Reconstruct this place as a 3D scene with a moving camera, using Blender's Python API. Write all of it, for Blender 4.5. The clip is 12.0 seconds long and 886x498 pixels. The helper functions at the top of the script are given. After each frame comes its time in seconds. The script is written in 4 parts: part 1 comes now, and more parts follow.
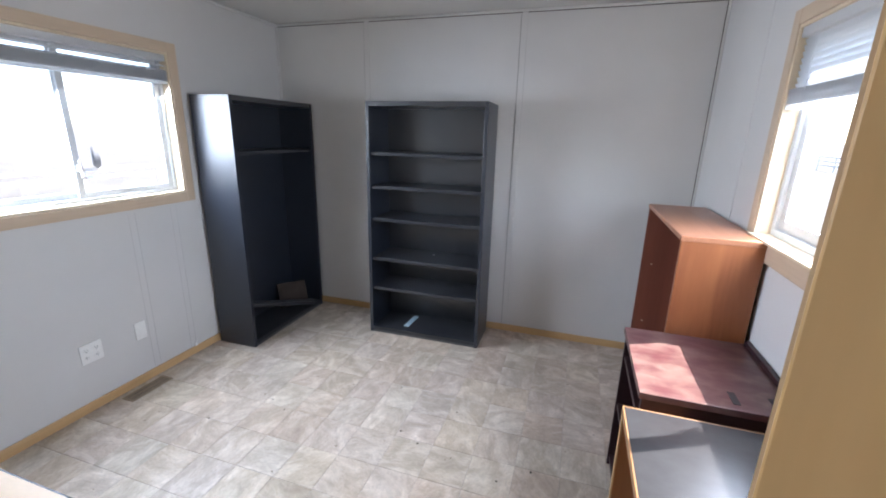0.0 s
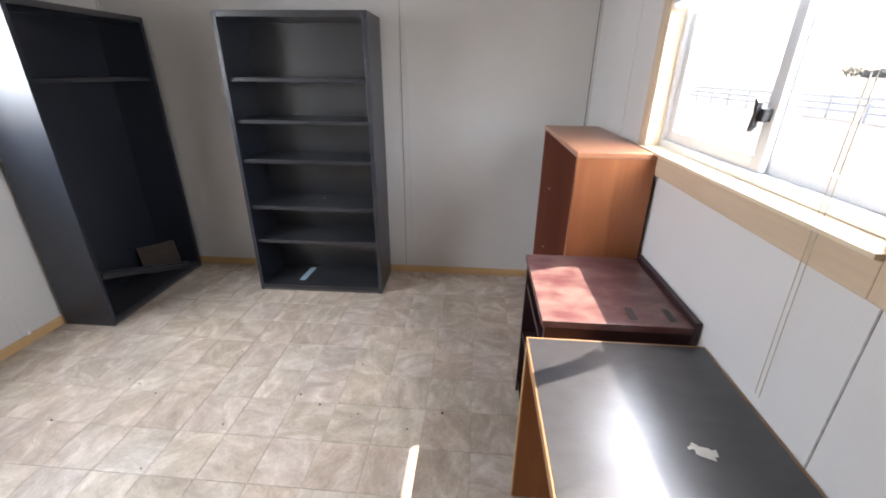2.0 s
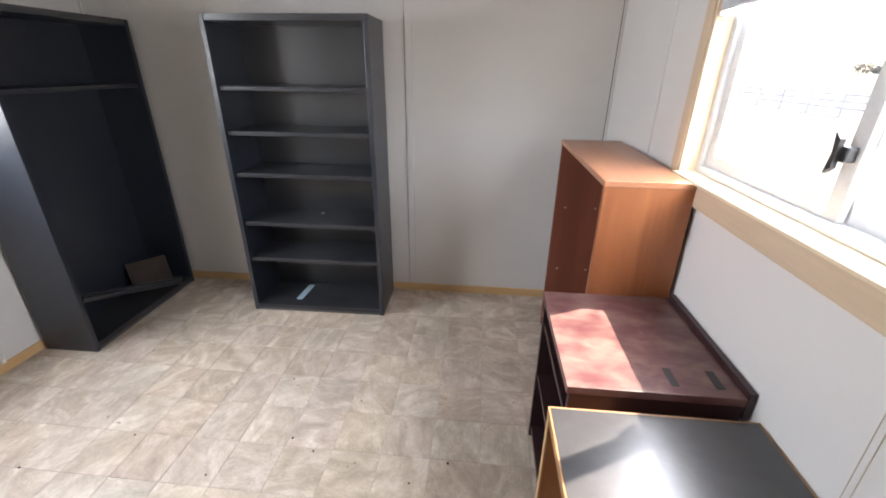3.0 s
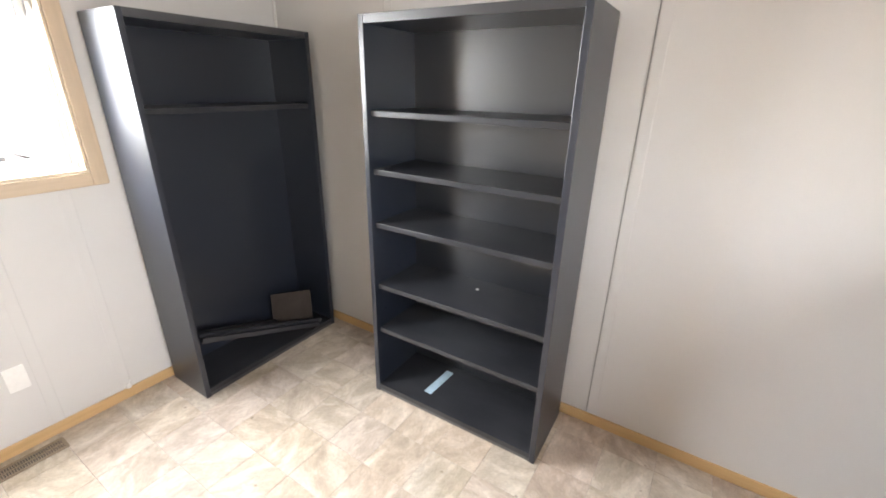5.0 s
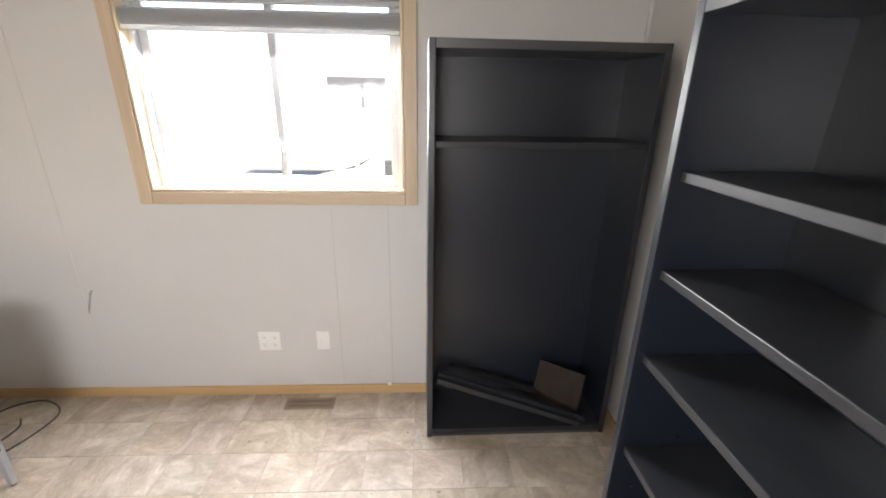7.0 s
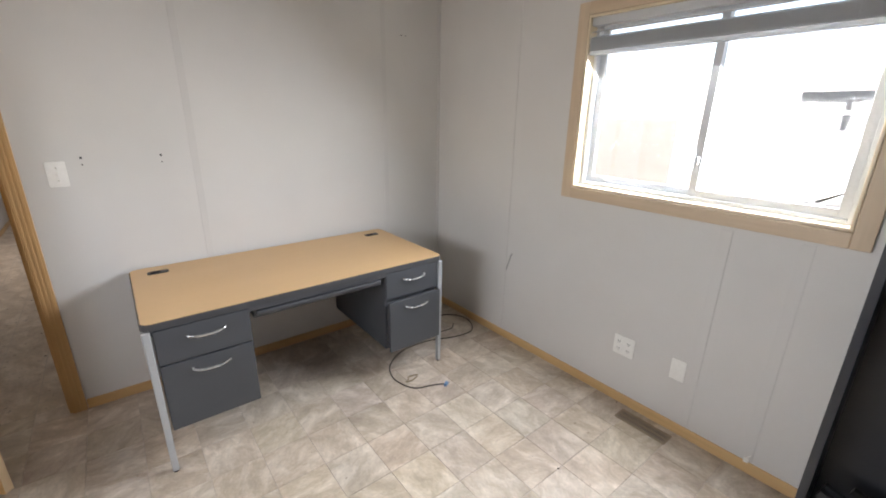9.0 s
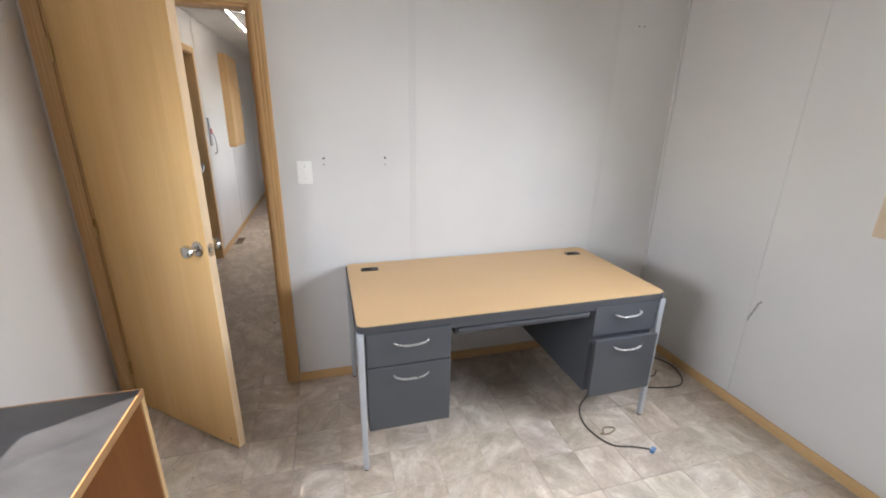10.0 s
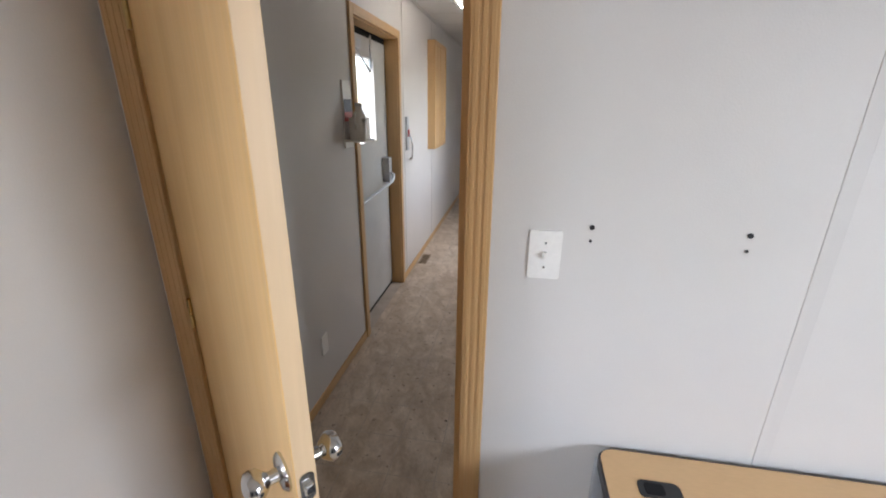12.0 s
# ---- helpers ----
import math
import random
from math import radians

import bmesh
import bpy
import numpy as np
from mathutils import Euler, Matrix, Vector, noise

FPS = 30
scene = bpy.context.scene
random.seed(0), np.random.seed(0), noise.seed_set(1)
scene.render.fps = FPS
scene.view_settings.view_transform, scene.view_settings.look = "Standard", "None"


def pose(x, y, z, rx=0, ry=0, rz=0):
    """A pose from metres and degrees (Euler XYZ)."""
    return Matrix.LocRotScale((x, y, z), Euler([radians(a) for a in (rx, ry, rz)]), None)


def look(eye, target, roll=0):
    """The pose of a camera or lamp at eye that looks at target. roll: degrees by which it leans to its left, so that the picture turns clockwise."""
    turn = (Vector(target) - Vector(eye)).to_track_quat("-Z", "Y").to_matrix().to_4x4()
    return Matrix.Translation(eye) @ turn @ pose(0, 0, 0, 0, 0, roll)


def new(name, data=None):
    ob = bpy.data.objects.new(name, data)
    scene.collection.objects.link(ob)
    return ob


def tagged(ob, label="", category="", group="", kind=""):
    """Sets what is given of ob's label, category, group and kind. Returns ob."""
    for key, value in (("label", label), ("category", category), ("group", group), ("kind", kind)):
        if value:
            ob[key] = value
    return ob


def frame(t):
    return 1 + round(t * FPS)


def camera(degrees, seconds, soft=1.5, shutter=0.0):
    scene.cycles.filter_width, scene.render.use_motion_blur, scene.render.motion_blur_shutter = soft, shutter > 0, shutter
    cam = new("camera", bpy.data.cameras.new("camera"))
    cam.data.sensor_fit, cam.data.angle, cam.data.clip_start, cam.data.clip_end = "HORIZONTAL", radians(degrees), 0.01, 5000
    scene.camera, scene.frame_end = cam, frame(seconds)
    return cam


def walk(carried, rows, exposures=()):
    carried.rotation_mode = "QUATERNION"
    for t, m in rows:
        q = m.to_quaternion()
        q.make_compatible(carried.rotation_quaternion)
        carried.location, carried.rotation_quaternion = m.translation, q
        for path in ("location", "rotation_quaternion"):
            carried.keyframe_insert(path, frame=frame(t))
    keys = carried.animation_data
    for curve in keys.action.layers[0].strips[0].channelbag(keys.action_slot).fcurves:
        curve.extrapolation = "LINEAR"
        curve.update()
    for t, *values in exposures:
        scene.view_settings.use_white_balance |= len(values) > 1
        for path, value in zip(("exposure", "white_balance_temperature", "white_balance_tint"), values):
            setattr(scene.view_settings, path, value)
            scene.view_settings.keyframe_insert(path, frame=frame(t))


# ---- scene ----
cam = camera(93.7, 12.0, soft=1.9)
PATH = [
    (0, (0.168, -0.087, 1.61), (-0.406, 1.735, 1.077), 1.4),
    (0.5, (0.206, 0.069, 1.628), (-0.281, 1.913, 1.028), 0.7),
    (1, (0.217, 0.140, 1.550), (-0.138, 1.998, 0.902), 0.65),
    (1.5, (0.224, 0.143, 1.483), (-0.006, 1.993, 0.759), 0.5),
    (2, (0.22, 0.146, 1.503), (0.072, 1.98, 0.718), 0.5),
    (2.5, (0.211, 0.216, 1.571), (0.082, 2.042, 0.765), 0.6),
    (4.5, (0.023, 1.159, 1.57), (-0.693, 2.872, 0.826), 1.0),
    (5, (-0.055, 1.391, 1.57), (-1.055, 2.958, 0.833), 1.1),
    (5.5, (-0.128, 1.631, 1.569), (-1.406, 2.98, 0.829), 1.4),
    (6, (-0.153, 1.895, 1.583), (-1.717, 2.9, 0.847), 1.1),
    (6.5, (-0.259, 2.08, 1.597), (-2.044, 2.645, 0.894), 1.0),
    (7, (-0.372, 2.183, 1.608), (-2.252, 2.272, 0.933), 1.0),
    (8.8, (-0.354, 2.329, 1.559), (-1.658, 0.943, 0.945), 0.9),
    (9, (-0.317, 2.304, 1.56), (-1.501, 0.814, 0.946), 0.9),
    (9.5, (-0.255, 2.181, 1.569), (-1.115, 0.484, 0.952), 1.0),
    (10, (-0.212, 1.941, 1.571), (-0.733, 0.112, 0.952), 1.0),
    (10.5, (-0.159, 1.669, 1.562), (-0.372, -0.223, 0.95), 0.8),
    (11, (-0.177, 1.315, 1.606), (-0.136, -0.572, 0.946), 0.7),
    (11.5, (-0.14, 0.943, 1.623), (0.065, -0.92, 0.925), 0.8),
    (12, (-0.028, 0.569, 1.598), (0.29, -1.292, 0.939), 0.5),
]
EXPOSURE = [
    (0, 2.45, 6100, 14), (0.5, 2.4, 6450, 16), (1, 2.45, 6650, 16), (2.5, 2.42, 6900, 16), (4.5, 3.5, 7300, 15),
    (6.5, 3.1, 7500, 16), (9, 2.42, 7150, 14), (10.5, 2.86, 6650, 13), (11.5, 2.66, 6600, 14), (12, 2.68, 6550, 14),
]
walk(cam, [(t, look(eye, target, roll)) for t, eye, target, roll in PATH], EXPOSURE)

# ---- world and light ----
SUN_AZ, SUN_EL = math.atan2(0.295, 0.58), math.atan2(1.0, 0.651)
world = bpy.data.worlds.new("world")
scene.world = world
world.use_nodes = True
wn = world.node_tree.nodes
sky = wn.new("ShaderNodeTexSky")
sky.sky_type = "NISHITA"
sky.sun_disc = False
sky.sun_elevation = SUN_EL
sky.sun_rotation = math.pi / 2 - SUN_AZ
sky.dust_density = 0.6
wn["Background"].inputs["Strength"].default_value = 0.11
world.node_tree.links.new(sky.outputs[0], wn["Background"].inputs[0])

sun_data = bpy.data.lights.new("sun", "SUN")
sun_data.energy, sun_data.angle, sun_data.color = 4.1, radians(0.6), (1.0, 0.94, 0.84)
sun = new("sun", sun_data)
sun.matrix_world = look((5.8, 2.95, 10), (0, 0, 0))


def window_light(name, x, y, z, w, h, aim, energy, color):
    data = bpy.data.lights.new(name, "AREA")
    data.shape, data.size, data.size_y, data.energy, data.color = "RECTANGLE", w, h, energy, color
    data.spread = radians(154)
    ob = new(name, data)
    ob.matrix_world = look((x, y, z), (x + aim[0], y + aim[1], z + aim[2]))
    return ob


# room planes
X0, X1, Y0, Y1, TOP = -2.385, 0.957, -0.380, 3.17, 2.46
T = 0.10
HALL_END, HALL_W = -11.5, -0.30
WZ0, WZ1, EZ0 = 1.18, 2.055, 1.203
WW = (0.892, 2.088)
EW = (0.875, 2.068)
window_light("sky_light_west", X0 - 0.22, 1.49, 1.60, 1.25, 0.66, (1, 0, -0.88), 15, (0.78, 0.88, 1.0))
window_light("sky_light_east", X1 + 0.22, 1.47, 1.56, 1.25, 0.60, (-1, 0, -0.88), 9.2, (0.82, 0.90, 1.0))

# Unseen lamp, added to brighten the corridor floor from the west
window_light("fill_light_hall", HALL_W - 0.16, -3.9, 1.45, 1.15, 1.0, (1, 0, -1.5), 2.3, (1.0, 0.97, 0.92))


# ---- materials ----
def mat(name, base, rough=0.5, metal=0.0, vary=0.06, scale=6.0, fine=0.04, fine_scale=90.0, bump=0.02, stretch=(1, 1, 1), spec=0.5, random_amount=0.0, second=None, wear=0.0):
    """A surface with soft stains, fine grain, faint relief and uneven gloss."""
    m = bpy.data.materials.new(name)
    m.use_nodes = True
    nt = m.node_tree
    n, l = nt.nodes, nt.links
    b = n["Principled BSDF"]
    tc = n.new("ShaderNodeTexCoord")
    mp = n.new("ShaderNodeMapping")
    mp.inputs["Scale"].default_value = stretch
    l.new(tc.outputs["Object"], mp.inputs[0])
    big, small = n.new("ShaderNodeTexNoise"), n.new("ShaderNodeTexNoise")
    big.inputs["Scale"].default_value, big.inputs["Detail"].default_value = scale, 5
    small.inputs["Scale"].default_value, small.inputs["Detail"].default_value = fine_scale, 3
    l.new(mp.outputs[0], big.inputs["Vector"])
    l.new(mp.outputs[0], small.inputs["Vector"])
    mix = n.new("ShaderNodeMix")
    mix.data_type = "RGBA"
    c2 = second or tuple(min(1, c * (1 - 4 * vary)) for c in base)
    mix.inputs["A"].default_value = (*base, 1)
    mix.inputs["B"].default_value = (*c2, 1)
    ramp = n.new("ShaderNodeMapRange")
    ramp.inputs["From Min"].default_value, ramp.inputs["From Max"].default_value = 0.35, 0.70
    l.new(big.outputs[0], ramp.inputs["Value"])
    l.new(ramp.outputs[0], mix.inputs["Factor"])
    hsv = n.new("ShaderNodeHueSaturation")
    val = n.new("ShaderNodeMapRange")
    val.inputs["To Min"].default_value, val.inputs["To Max"].default_value = 1 - 2 * fine, 1 + 2 * fine
    l.new(small.outputs[0], val.inputs["Value"])
    l.new(val.outputs[0], hsv.inputs["Value"])
    l.new(mix.outputs["Result"], hsv.inputs["Color"])
    col = hsv.outputs[0]
    if random_amount:
        oi = n.new("ShaderNodeObjectInfo")
        rr = n.new("ShaderNodeMapRange")
        rr.inputs["To Min"].default_value, rr.inputs["To Max"].default_value = 1 - random_amount, 1 + random_amount
        l.new(oi.outputs["Random"], rr.inputs["Value"])
        h2 = n.new("ShaderNodeHueSaturation")
        l.new(rr.outputs[0], h2.inputs["Value"])
        l.new(col, h2.inputs["Color"])
        col = h2.outputs[0]
    l.new(col, b.inputs["Base Color"])
    rg = n.new("ShaderNodeMapRange")
    rg.inputs["To Min"].default_value, rg.inputs["To Max"].default_value = max(0.02, rough - 0.08 - wear), min(1, rough + 0.08 + wear)
    l.new(big.outputs[0], rg.inputs["Value"])
    l.new(rg.outputs[0], b.inputs["Roughness"])
    b.inputs["Metallic"].default_value = metal
    b.inputs["Specular IOR Level"].default_value = spec
    if bump:
        bp = n.new("ShaderNodeBump")
        bp.inputs["Strength"].default_value, bp.inputs["Distance"].default_value = 0.35, bump * 0.1
        l.new(small.outputs[0], bp.inputs["Height"])
        l.new(bp.outputs[0], b.inputs["Normal"])
    return m


def dusty(name, base, dust, amount, rough=0.3, scale=5.0, low=0.35, high=0.75):
    """Dark smooth board under a smeared film of dust."""
    m = mat(name, base, rough, vary=0.03, bump=0.01)
    nt = m.node_tree
    n, l = nt.nodes, nt.links
    b = n["Principled BSDF"]
    old = b.inputs["Base Color"].links[0].from_socket
    tc, tex, mp = n.new("ShaderNodeTexCoord"), n.new("ShaderNodeTexNoise"), n.new("ShaderNodeMapping")
    mp.inputs["Rotation"].default_value = (0, 0, 0.7)
    mp.inputs["Scale"].default_value = (1.0, 1.8, 1.0)
    tex.inputs["Scale"].default_value, tex.inputs["Detail"].default_value, tex.inputs["Distortion"].default_value = scale, 5, 0.4
    r = n.new("ShaderNodeMapRange")
    r.interpolation_type = "SMOOTHSTEP"
    r.inputs["From Min"].default_value, r.inputs["From Max"].default_value, r.inputs["To Max"].default_value = low, high, amount
    mx = n.new("ShaderNodeMix")
    mx.data_type = "RGBA"
    mx.inputs["B"].default_value = (*dust, 1)
    l.new(tc.outputs["Object"], mp.inputs[0])
    l.new(mp.outputs[0], tex.inputs["Vector"])
    l.new(tex.outputs[0], r.inputs["Value"])
    l.new(r.outputs[0], mx.inputs["Factor"])
    l.new(old, mx.inputs["A"])
    l.new(mx.outputs["Result"], b.inputs["Base Color"])
    ad = n.new("ShaderNodeMath")
    ad.operation = "MULTIPLY_ADD"
    ad.inputs[1].default_value, ad.inputs[2].default_value = 0.12, rough
    l.new(r.outputs[0], ad.inputs[0])
    l.new(ad.outputs[0], b.inputs["Roughness"])
    return m


def wood(name, c1, c2, axis, rough=0.45, scale=7.0, squeeze=0.08, contrast=(0.35, 0.68), bump=0.02):
    """Straight-grained timber; the grain runs along the axis."""
    st = [1.0, 1.0, 1.0]
    st["xyz".index(axis)] = squeeze
    m = mat(name, c1, rough, second=c2, scale=scale, fine=0.05, fine_scale=70, stretch=st, bump=bump)
    for nd in m.node_tree.nodes:
        if nd.type == "TEX_NOISE" and nd.inputs["Scale"].default_value == scale:
            nd.inputs["Distortion"].default_value = 0.6
    return m


def floor_material(name="marbled_vinyl", speck=0.765, dirt=0.0):
    m = bpy.data.materials.new(name)
    m.use_nodes = True
    nt = m.node_tree
    n, l = nt.nodes, nt.links
    b = n["Principled BSDF"]
    tc, oi = n.new("ShaderNodeTexCoord"), n.new("ShaderNodeObjectInfo")
    mul = n.new("ShaderNodeMath")
    mul.operation, mul.inputs[1].default_value = "MULTIPLY", 40.0
    l.new(oi.outputs["Random"], mul.inputs[0])
    geo = n.new("ShaderNodeNewGeometry")
    mp = n.new("ShaderNodeMapping")
    comb = n.new("ShaderNodeCombineXYZ")
    l.new(mul.outputs[0], comb.inputs[0])
    l.new(mul.outputs[0], comb.inputs[2])
    l.new(comb.outputs[0], mp.inputs["Rotation"])
    l.new(comb.outputs[0], mp.inputs["Location"])
    mp.inputs["Scale"].default_value = (1.0, 1.0, 1.0)
    l.new(geo.outputs["Position"], mp.inputs[0])
    st = n.new("ShaderNodeMapping")
    st.inputs["Scale"].default_value = (1.0, 1.7, 1.0)
    l.new(mp.outputs[0], st.inputs[0])
    t1, t2, t3 = (n.new("ShaderNodeTexNoise") for _ in range(3))
    for t, s, d, dist in ((t1, 7.0, 5, 0.7), (t2, 38.0, 6, 1.0), (t3, 2.2, 5, 0.4)):
        t.inputs["Scale"].default_value, t.inputs["Detail"].default_value, t.inputs["Distortion"].default_value = s, d, dist
    l.new(st.outputs[0], t1.inputs["Vector"])
    l.new(st.outputs[0], t2.inputs["Vector"])
    l.new(geo.outputs["Position"], t3.inputs["Vector"])
    cr = n.new("ShaderNodeValToRGB")
    e = cr.color_ramp.elements
    e[0].position, e[0].color = 0.25, (0.395, 0.32, 0.25, 1)
    e[1].position, e[1].color = 0.75, (0.70, 0.622, 0.54, 1)
    k = e.new(0.46)
    k.color = (0.49, 0.408, 0.328, 1)
    k = e.new(0.56)
    k.color = (0.555, 0.474, 0.392, 1)
    l.new(t1.outputs[0], cr.inputs[0])
    v = n.new("ShaderNodeMapRange")
    v.inputs["From Min"].default_value, v.inputs["From Max"].default_value = 0.3, 0.7
    v.inputs["To Min"].default_value, v.inputs["To Max"].default_value = 0.87, 1.11
    l.new(t2.outputs[0], v.inputs["Value"])
    v3 = n.new("ShaderNodeMapRange")
    v3.inputs["From Min"].default_value, v3.inputs["From Max"].default_value = 0.3, 0.7
    v3.inputs["To Min"].default_value, v3.inputs["To Max"].default_value = 0.84, 1.12
    l.new(t3.outputs[0], v3.inputs["Value"])
    rr = n.new("ShaderNodeMapRange")
    rr.inputs["To Min"].default_value, rr.inputs["To Max"].default_value = 0.93, 1.07
    l.new(oi.outputs["Random"], rr.inputs["Value"])
    m1, m2 = n.new("ShaderNodeMath"), n.new("ShaderNodeMath")
    m1.operation = m2.operation = "MULTIPLY"
    l.new(v.outputs[0], m1.inputs[0])
    l.new(v3.outputs[0], m1.inputs[1])
    l.new(m1.outputs[0], m2.inputs[0])
    l.new(rr.outputs[0], m2.inputs[1])
    hs = n.new("ShaderNodeHueSaturation")
    sat = n.new("ShaderNodeMapRange")
    sat.inputs["To Min"].default_value, sat.inputs["To Max"].default_value = 0.92, 1.14
    fr = n.new("ShaderNodeMath")
    fr.operation = "FRACT"
    l.new(mul.outputs[0], fr.inputs[0])
    l.new(fr.outputs[0], sat.inputs["Value"])
    l.new(sat.outputs[0], hs.inputs["Saturation"])
    l.new(m2.outputs[0], hs.inputs["Value"])
    hue = n.new("ShaderNodeMapRange")
    hue.inputs["To Min"].default_value, hue.inputs["To Max"].default_value = 0.492, 0.509
    f2, m3 = n.new("ShaderNodeMath"), n.new("ShaderNodeMath")
    m3.operation, m3.inputs[1].default_value, f2.operation = "MULTIPLY", 7.3, "FRACT"
    l.new(mul.outputs[0], m3.inputs[0])
    l.new(m3.outputs[0], f2.inputs[0])
    l.new(f2.outputs[0], hue.inputs["Value"])
    l.new(hue.outputs[0], hs.inputs["Hue"])
    l.new(cr.outputs[0], hs.inputs["Color"])
    sp = n.new("ShaderNodeTexNoise")
    sp.inputs["Scale"].default_value, sp.inputs["Detail"].default_value = 26.0, 1.0
    l.new(geo.outputs["Position"], sp.inputs["Vector"])
    sm = n.new("ShaderNodeMapRange")
    sm.inputs["From Min"].default_value, sm.inputs["From Max"].default_value, sm.inputs["To Max"].default_value = speck, speck + 0.035, 0.55
    l.new(sp.outputs[0], sm.inputs["Value"])
    dm = n.new("ShaderNodeMix")
    dm.data_type = "RGBA"
    dm.inputs["B"].default_value = (0.12, 0.085, 0.06, 1)
    l.new(sm.outputs[0], dm.inputs["Factor"])
    tr = n.new("ShaderNodeMix")
    tr.data_type = "RGBA"
    tr.inputs["B"].default_value = (0.25, 0.175, 0.10, 1)
    tm = n.new("ShaderNodeMapRange")
    tm.inputs["From Min"].default_value, tm.inputs["From Max"].default_value, tm.inputs["To Max"].default_value = 0.30, 0.72, dirt
    l.new(t3.outputs[0], tm.inputs["Value"])
    l.new(tm.outputs[0], tr.inputs["Factor"])
    l.new(hs.outputs[0], tr.inputs["A"])
    l.new(tr.outputs["Result"], dm.inputs["A"])
    l.new(dm.outputs["Result"], b.inputs["Base Color"])
    rg = n.new("ShaderNodeMapRange")
    rg.inputs["To Min"].default_value, rg.inputs["To Max"].default_value = 0.30, 0.55
    l.new(t2.outputs[0], rg.inputs["Value"])
    l.new(rg.outputs[0], b.inputs["Roughness"])
    bp = n.new("ShaderNodeBump")
    bp.inputs["Strength"].default_value, bp.inputs["Distance"].default_value = 0.4, 0.002
    l.new(t1.outputs[0], bp.inputs["Height"])
    l.new(bp.outputs[0], b.inputs["Normal"])
    return m


def glass_material():
    m = bpy.data.materials.new("window_glass")
    m.use_nodes = True
    n, l = m.node_tree.nodes, m.node_tree.links
    out = n["Material Output"]
    tr, gl, mx = n.new("ShaderNodeBsdfTransparent"), n.new("ShaderNodeBsdfGlossy"), n.new("ShaderNodeMixShader")
    gl.inputs["Roughness"].default_value = 0.02
    mx.inputs[0].default_value = 0.05
    l.new(tr.outputs[0], mx.inputs[1])
    l.new(gl.outputs[0], mx.inputs[2])
    l.new(mx.outputs[0], out.inputs[0])
    return m


def glow(name, color, strength):
    m = bpy.data.materials.new(name)
    m.use_nodes = True
    b = m.node_tree.nodes["Principled BSDF"]
    b.inputs["Base Color"].default_value = (*color, 1)
    b.inputs["Emission Color"].default_value = (*color, 1)
    b.inputs["Emission Strength"].default_value = strength
    return m


def thin_vinyl(name, base):
    """Thin slats that let some daylight through."""
    m = mat(name, base, 0.4, vary=0.01, bump=0.003)
    n, l = m.node_tree.nodes, m.node_tree.links
    tr, mx = n.new("ShaderNodeBsdfTranslucent"), n.new("ShaderNodeMixShader")
    tr.inputs["Color"].default_value = (*base, 1)
    mx.inputs[0].default_value = 0.7
    l.new(n["Principled BSDF"].outputs[0], mx.inputs[1])
    l.new(tr.outputs[0], mx.inputs[2])
    l.new(mx.outputs[0], n["Material Output"].inputs[0])
    return m


M_WALL = mat("wall_vinyl", (0.665, 0.648, 0.625), 0.5, vary=0.018, scale=1.4, fine=0.012, fine_scale=240, bump=0.012)
M_BATTEN = mat("batten_vinyl", (0.635, 0.619, 0.598), 0.5, vary=0.015, scale=2, fine=0.012, fine_scale=240, bump=0.01)
M_SCUFF_SEAM = mat("grey_scuff_and_seam", (0.40, 0.385, 0.37), 0.6, vary=0.08, scale=60, bump=0.0)
M_SHADOW_LINE = mat("painted_shadow_line", (0.13, 0.115, 0.10), 0.8, vary=0.08, scale=30, bump=0.0)
M_CEIL = mat("ceiling_board", (0.70, 0.69, 0.66), 0.8, vary=0.02, scale=1.2, fine=0.02, fine_scale=160, bump=0.03)
M_TRIM_Z = wood("oak_trim_upright", (0.64, 0.42, 0.205), (0.55, 0.335, 0.145), "z", 0.42)
M_TRIM_X = wood("oak_trim_along_x", (0.64, 0.42, 0.205), (0.55, 0.335, 0.145), "x", 0.42)
M_TRIM_Y = wood("oak_trim_along_y", (0.64, 0.42, 0.205), (0.55, 0.335, 0.145), "y", 0.42)
M_DOOR = wood("birch_door", (0.76, 0.49, 0.21), (0.71, 0.44, 0.175), "z", 0.38, scale=9, squeeze=0.03)
M_DOOR_EDGE = wood("birch_door_edge", (0.74, 0.54, 0.33), (0.68, 0.48, 0.28), "z", 0.5, scale=14, squeeze=0.05)
M_OAK_TOP = mat("oak_laminate", (0.66, 0.43, 0.22), 0.42, vary=0.012, scale=3, fine=0.03, fine_scale=150, bump=0.006, stretch=(0.3, 1, 1))
M_GREY = mat("charcoal_steel", (0.060, 0.064, 0.072), 0.42, vary=0.02, scale=4, fine=0.02, bump=0.008)
M_GREY_EDGE = mat("charcoal_edge_band", (0.050, 0.052, 0.058), 0.5, vary=0.03, bump=0.008)
M_SILVER = mat("silver_paint", (0.50, 0.53, 0.56), 0.36, metal=0.5, vary=0.02, bump=0.004)
M_HANDLE = mat("bright_silver", (0.70, 0.70, 0.69), 0.28, metal=0.8, vary=0.01, bump=0.0)
M_CORD = mat("dull_cord", (0.52, 0.45, 0.35), 0.7, vary=0.02, bump=0.004)
M_CHROME = mat("satin_nickel", (0.62, 0.61, 0.59), 0.16, metal=1.0, vary=0.02, bump=0.0)
M_BLACK = mat("black_laminate", (0.010, 0.012, 0.017), 0.31, vary=0.02, scale=1.5, fine=0.0, fine_scale=60, bump=0.0, spec=1.0, wear=-0.08)
M_BLACK.node_tree.nodes["Principled BSDF"].inputs["Coat Weight"].default_value = 1.0
M_BLACK.node_tree.nodes["Principled BSDF"].inputs["Coat Roughness"].default_value = 0.29
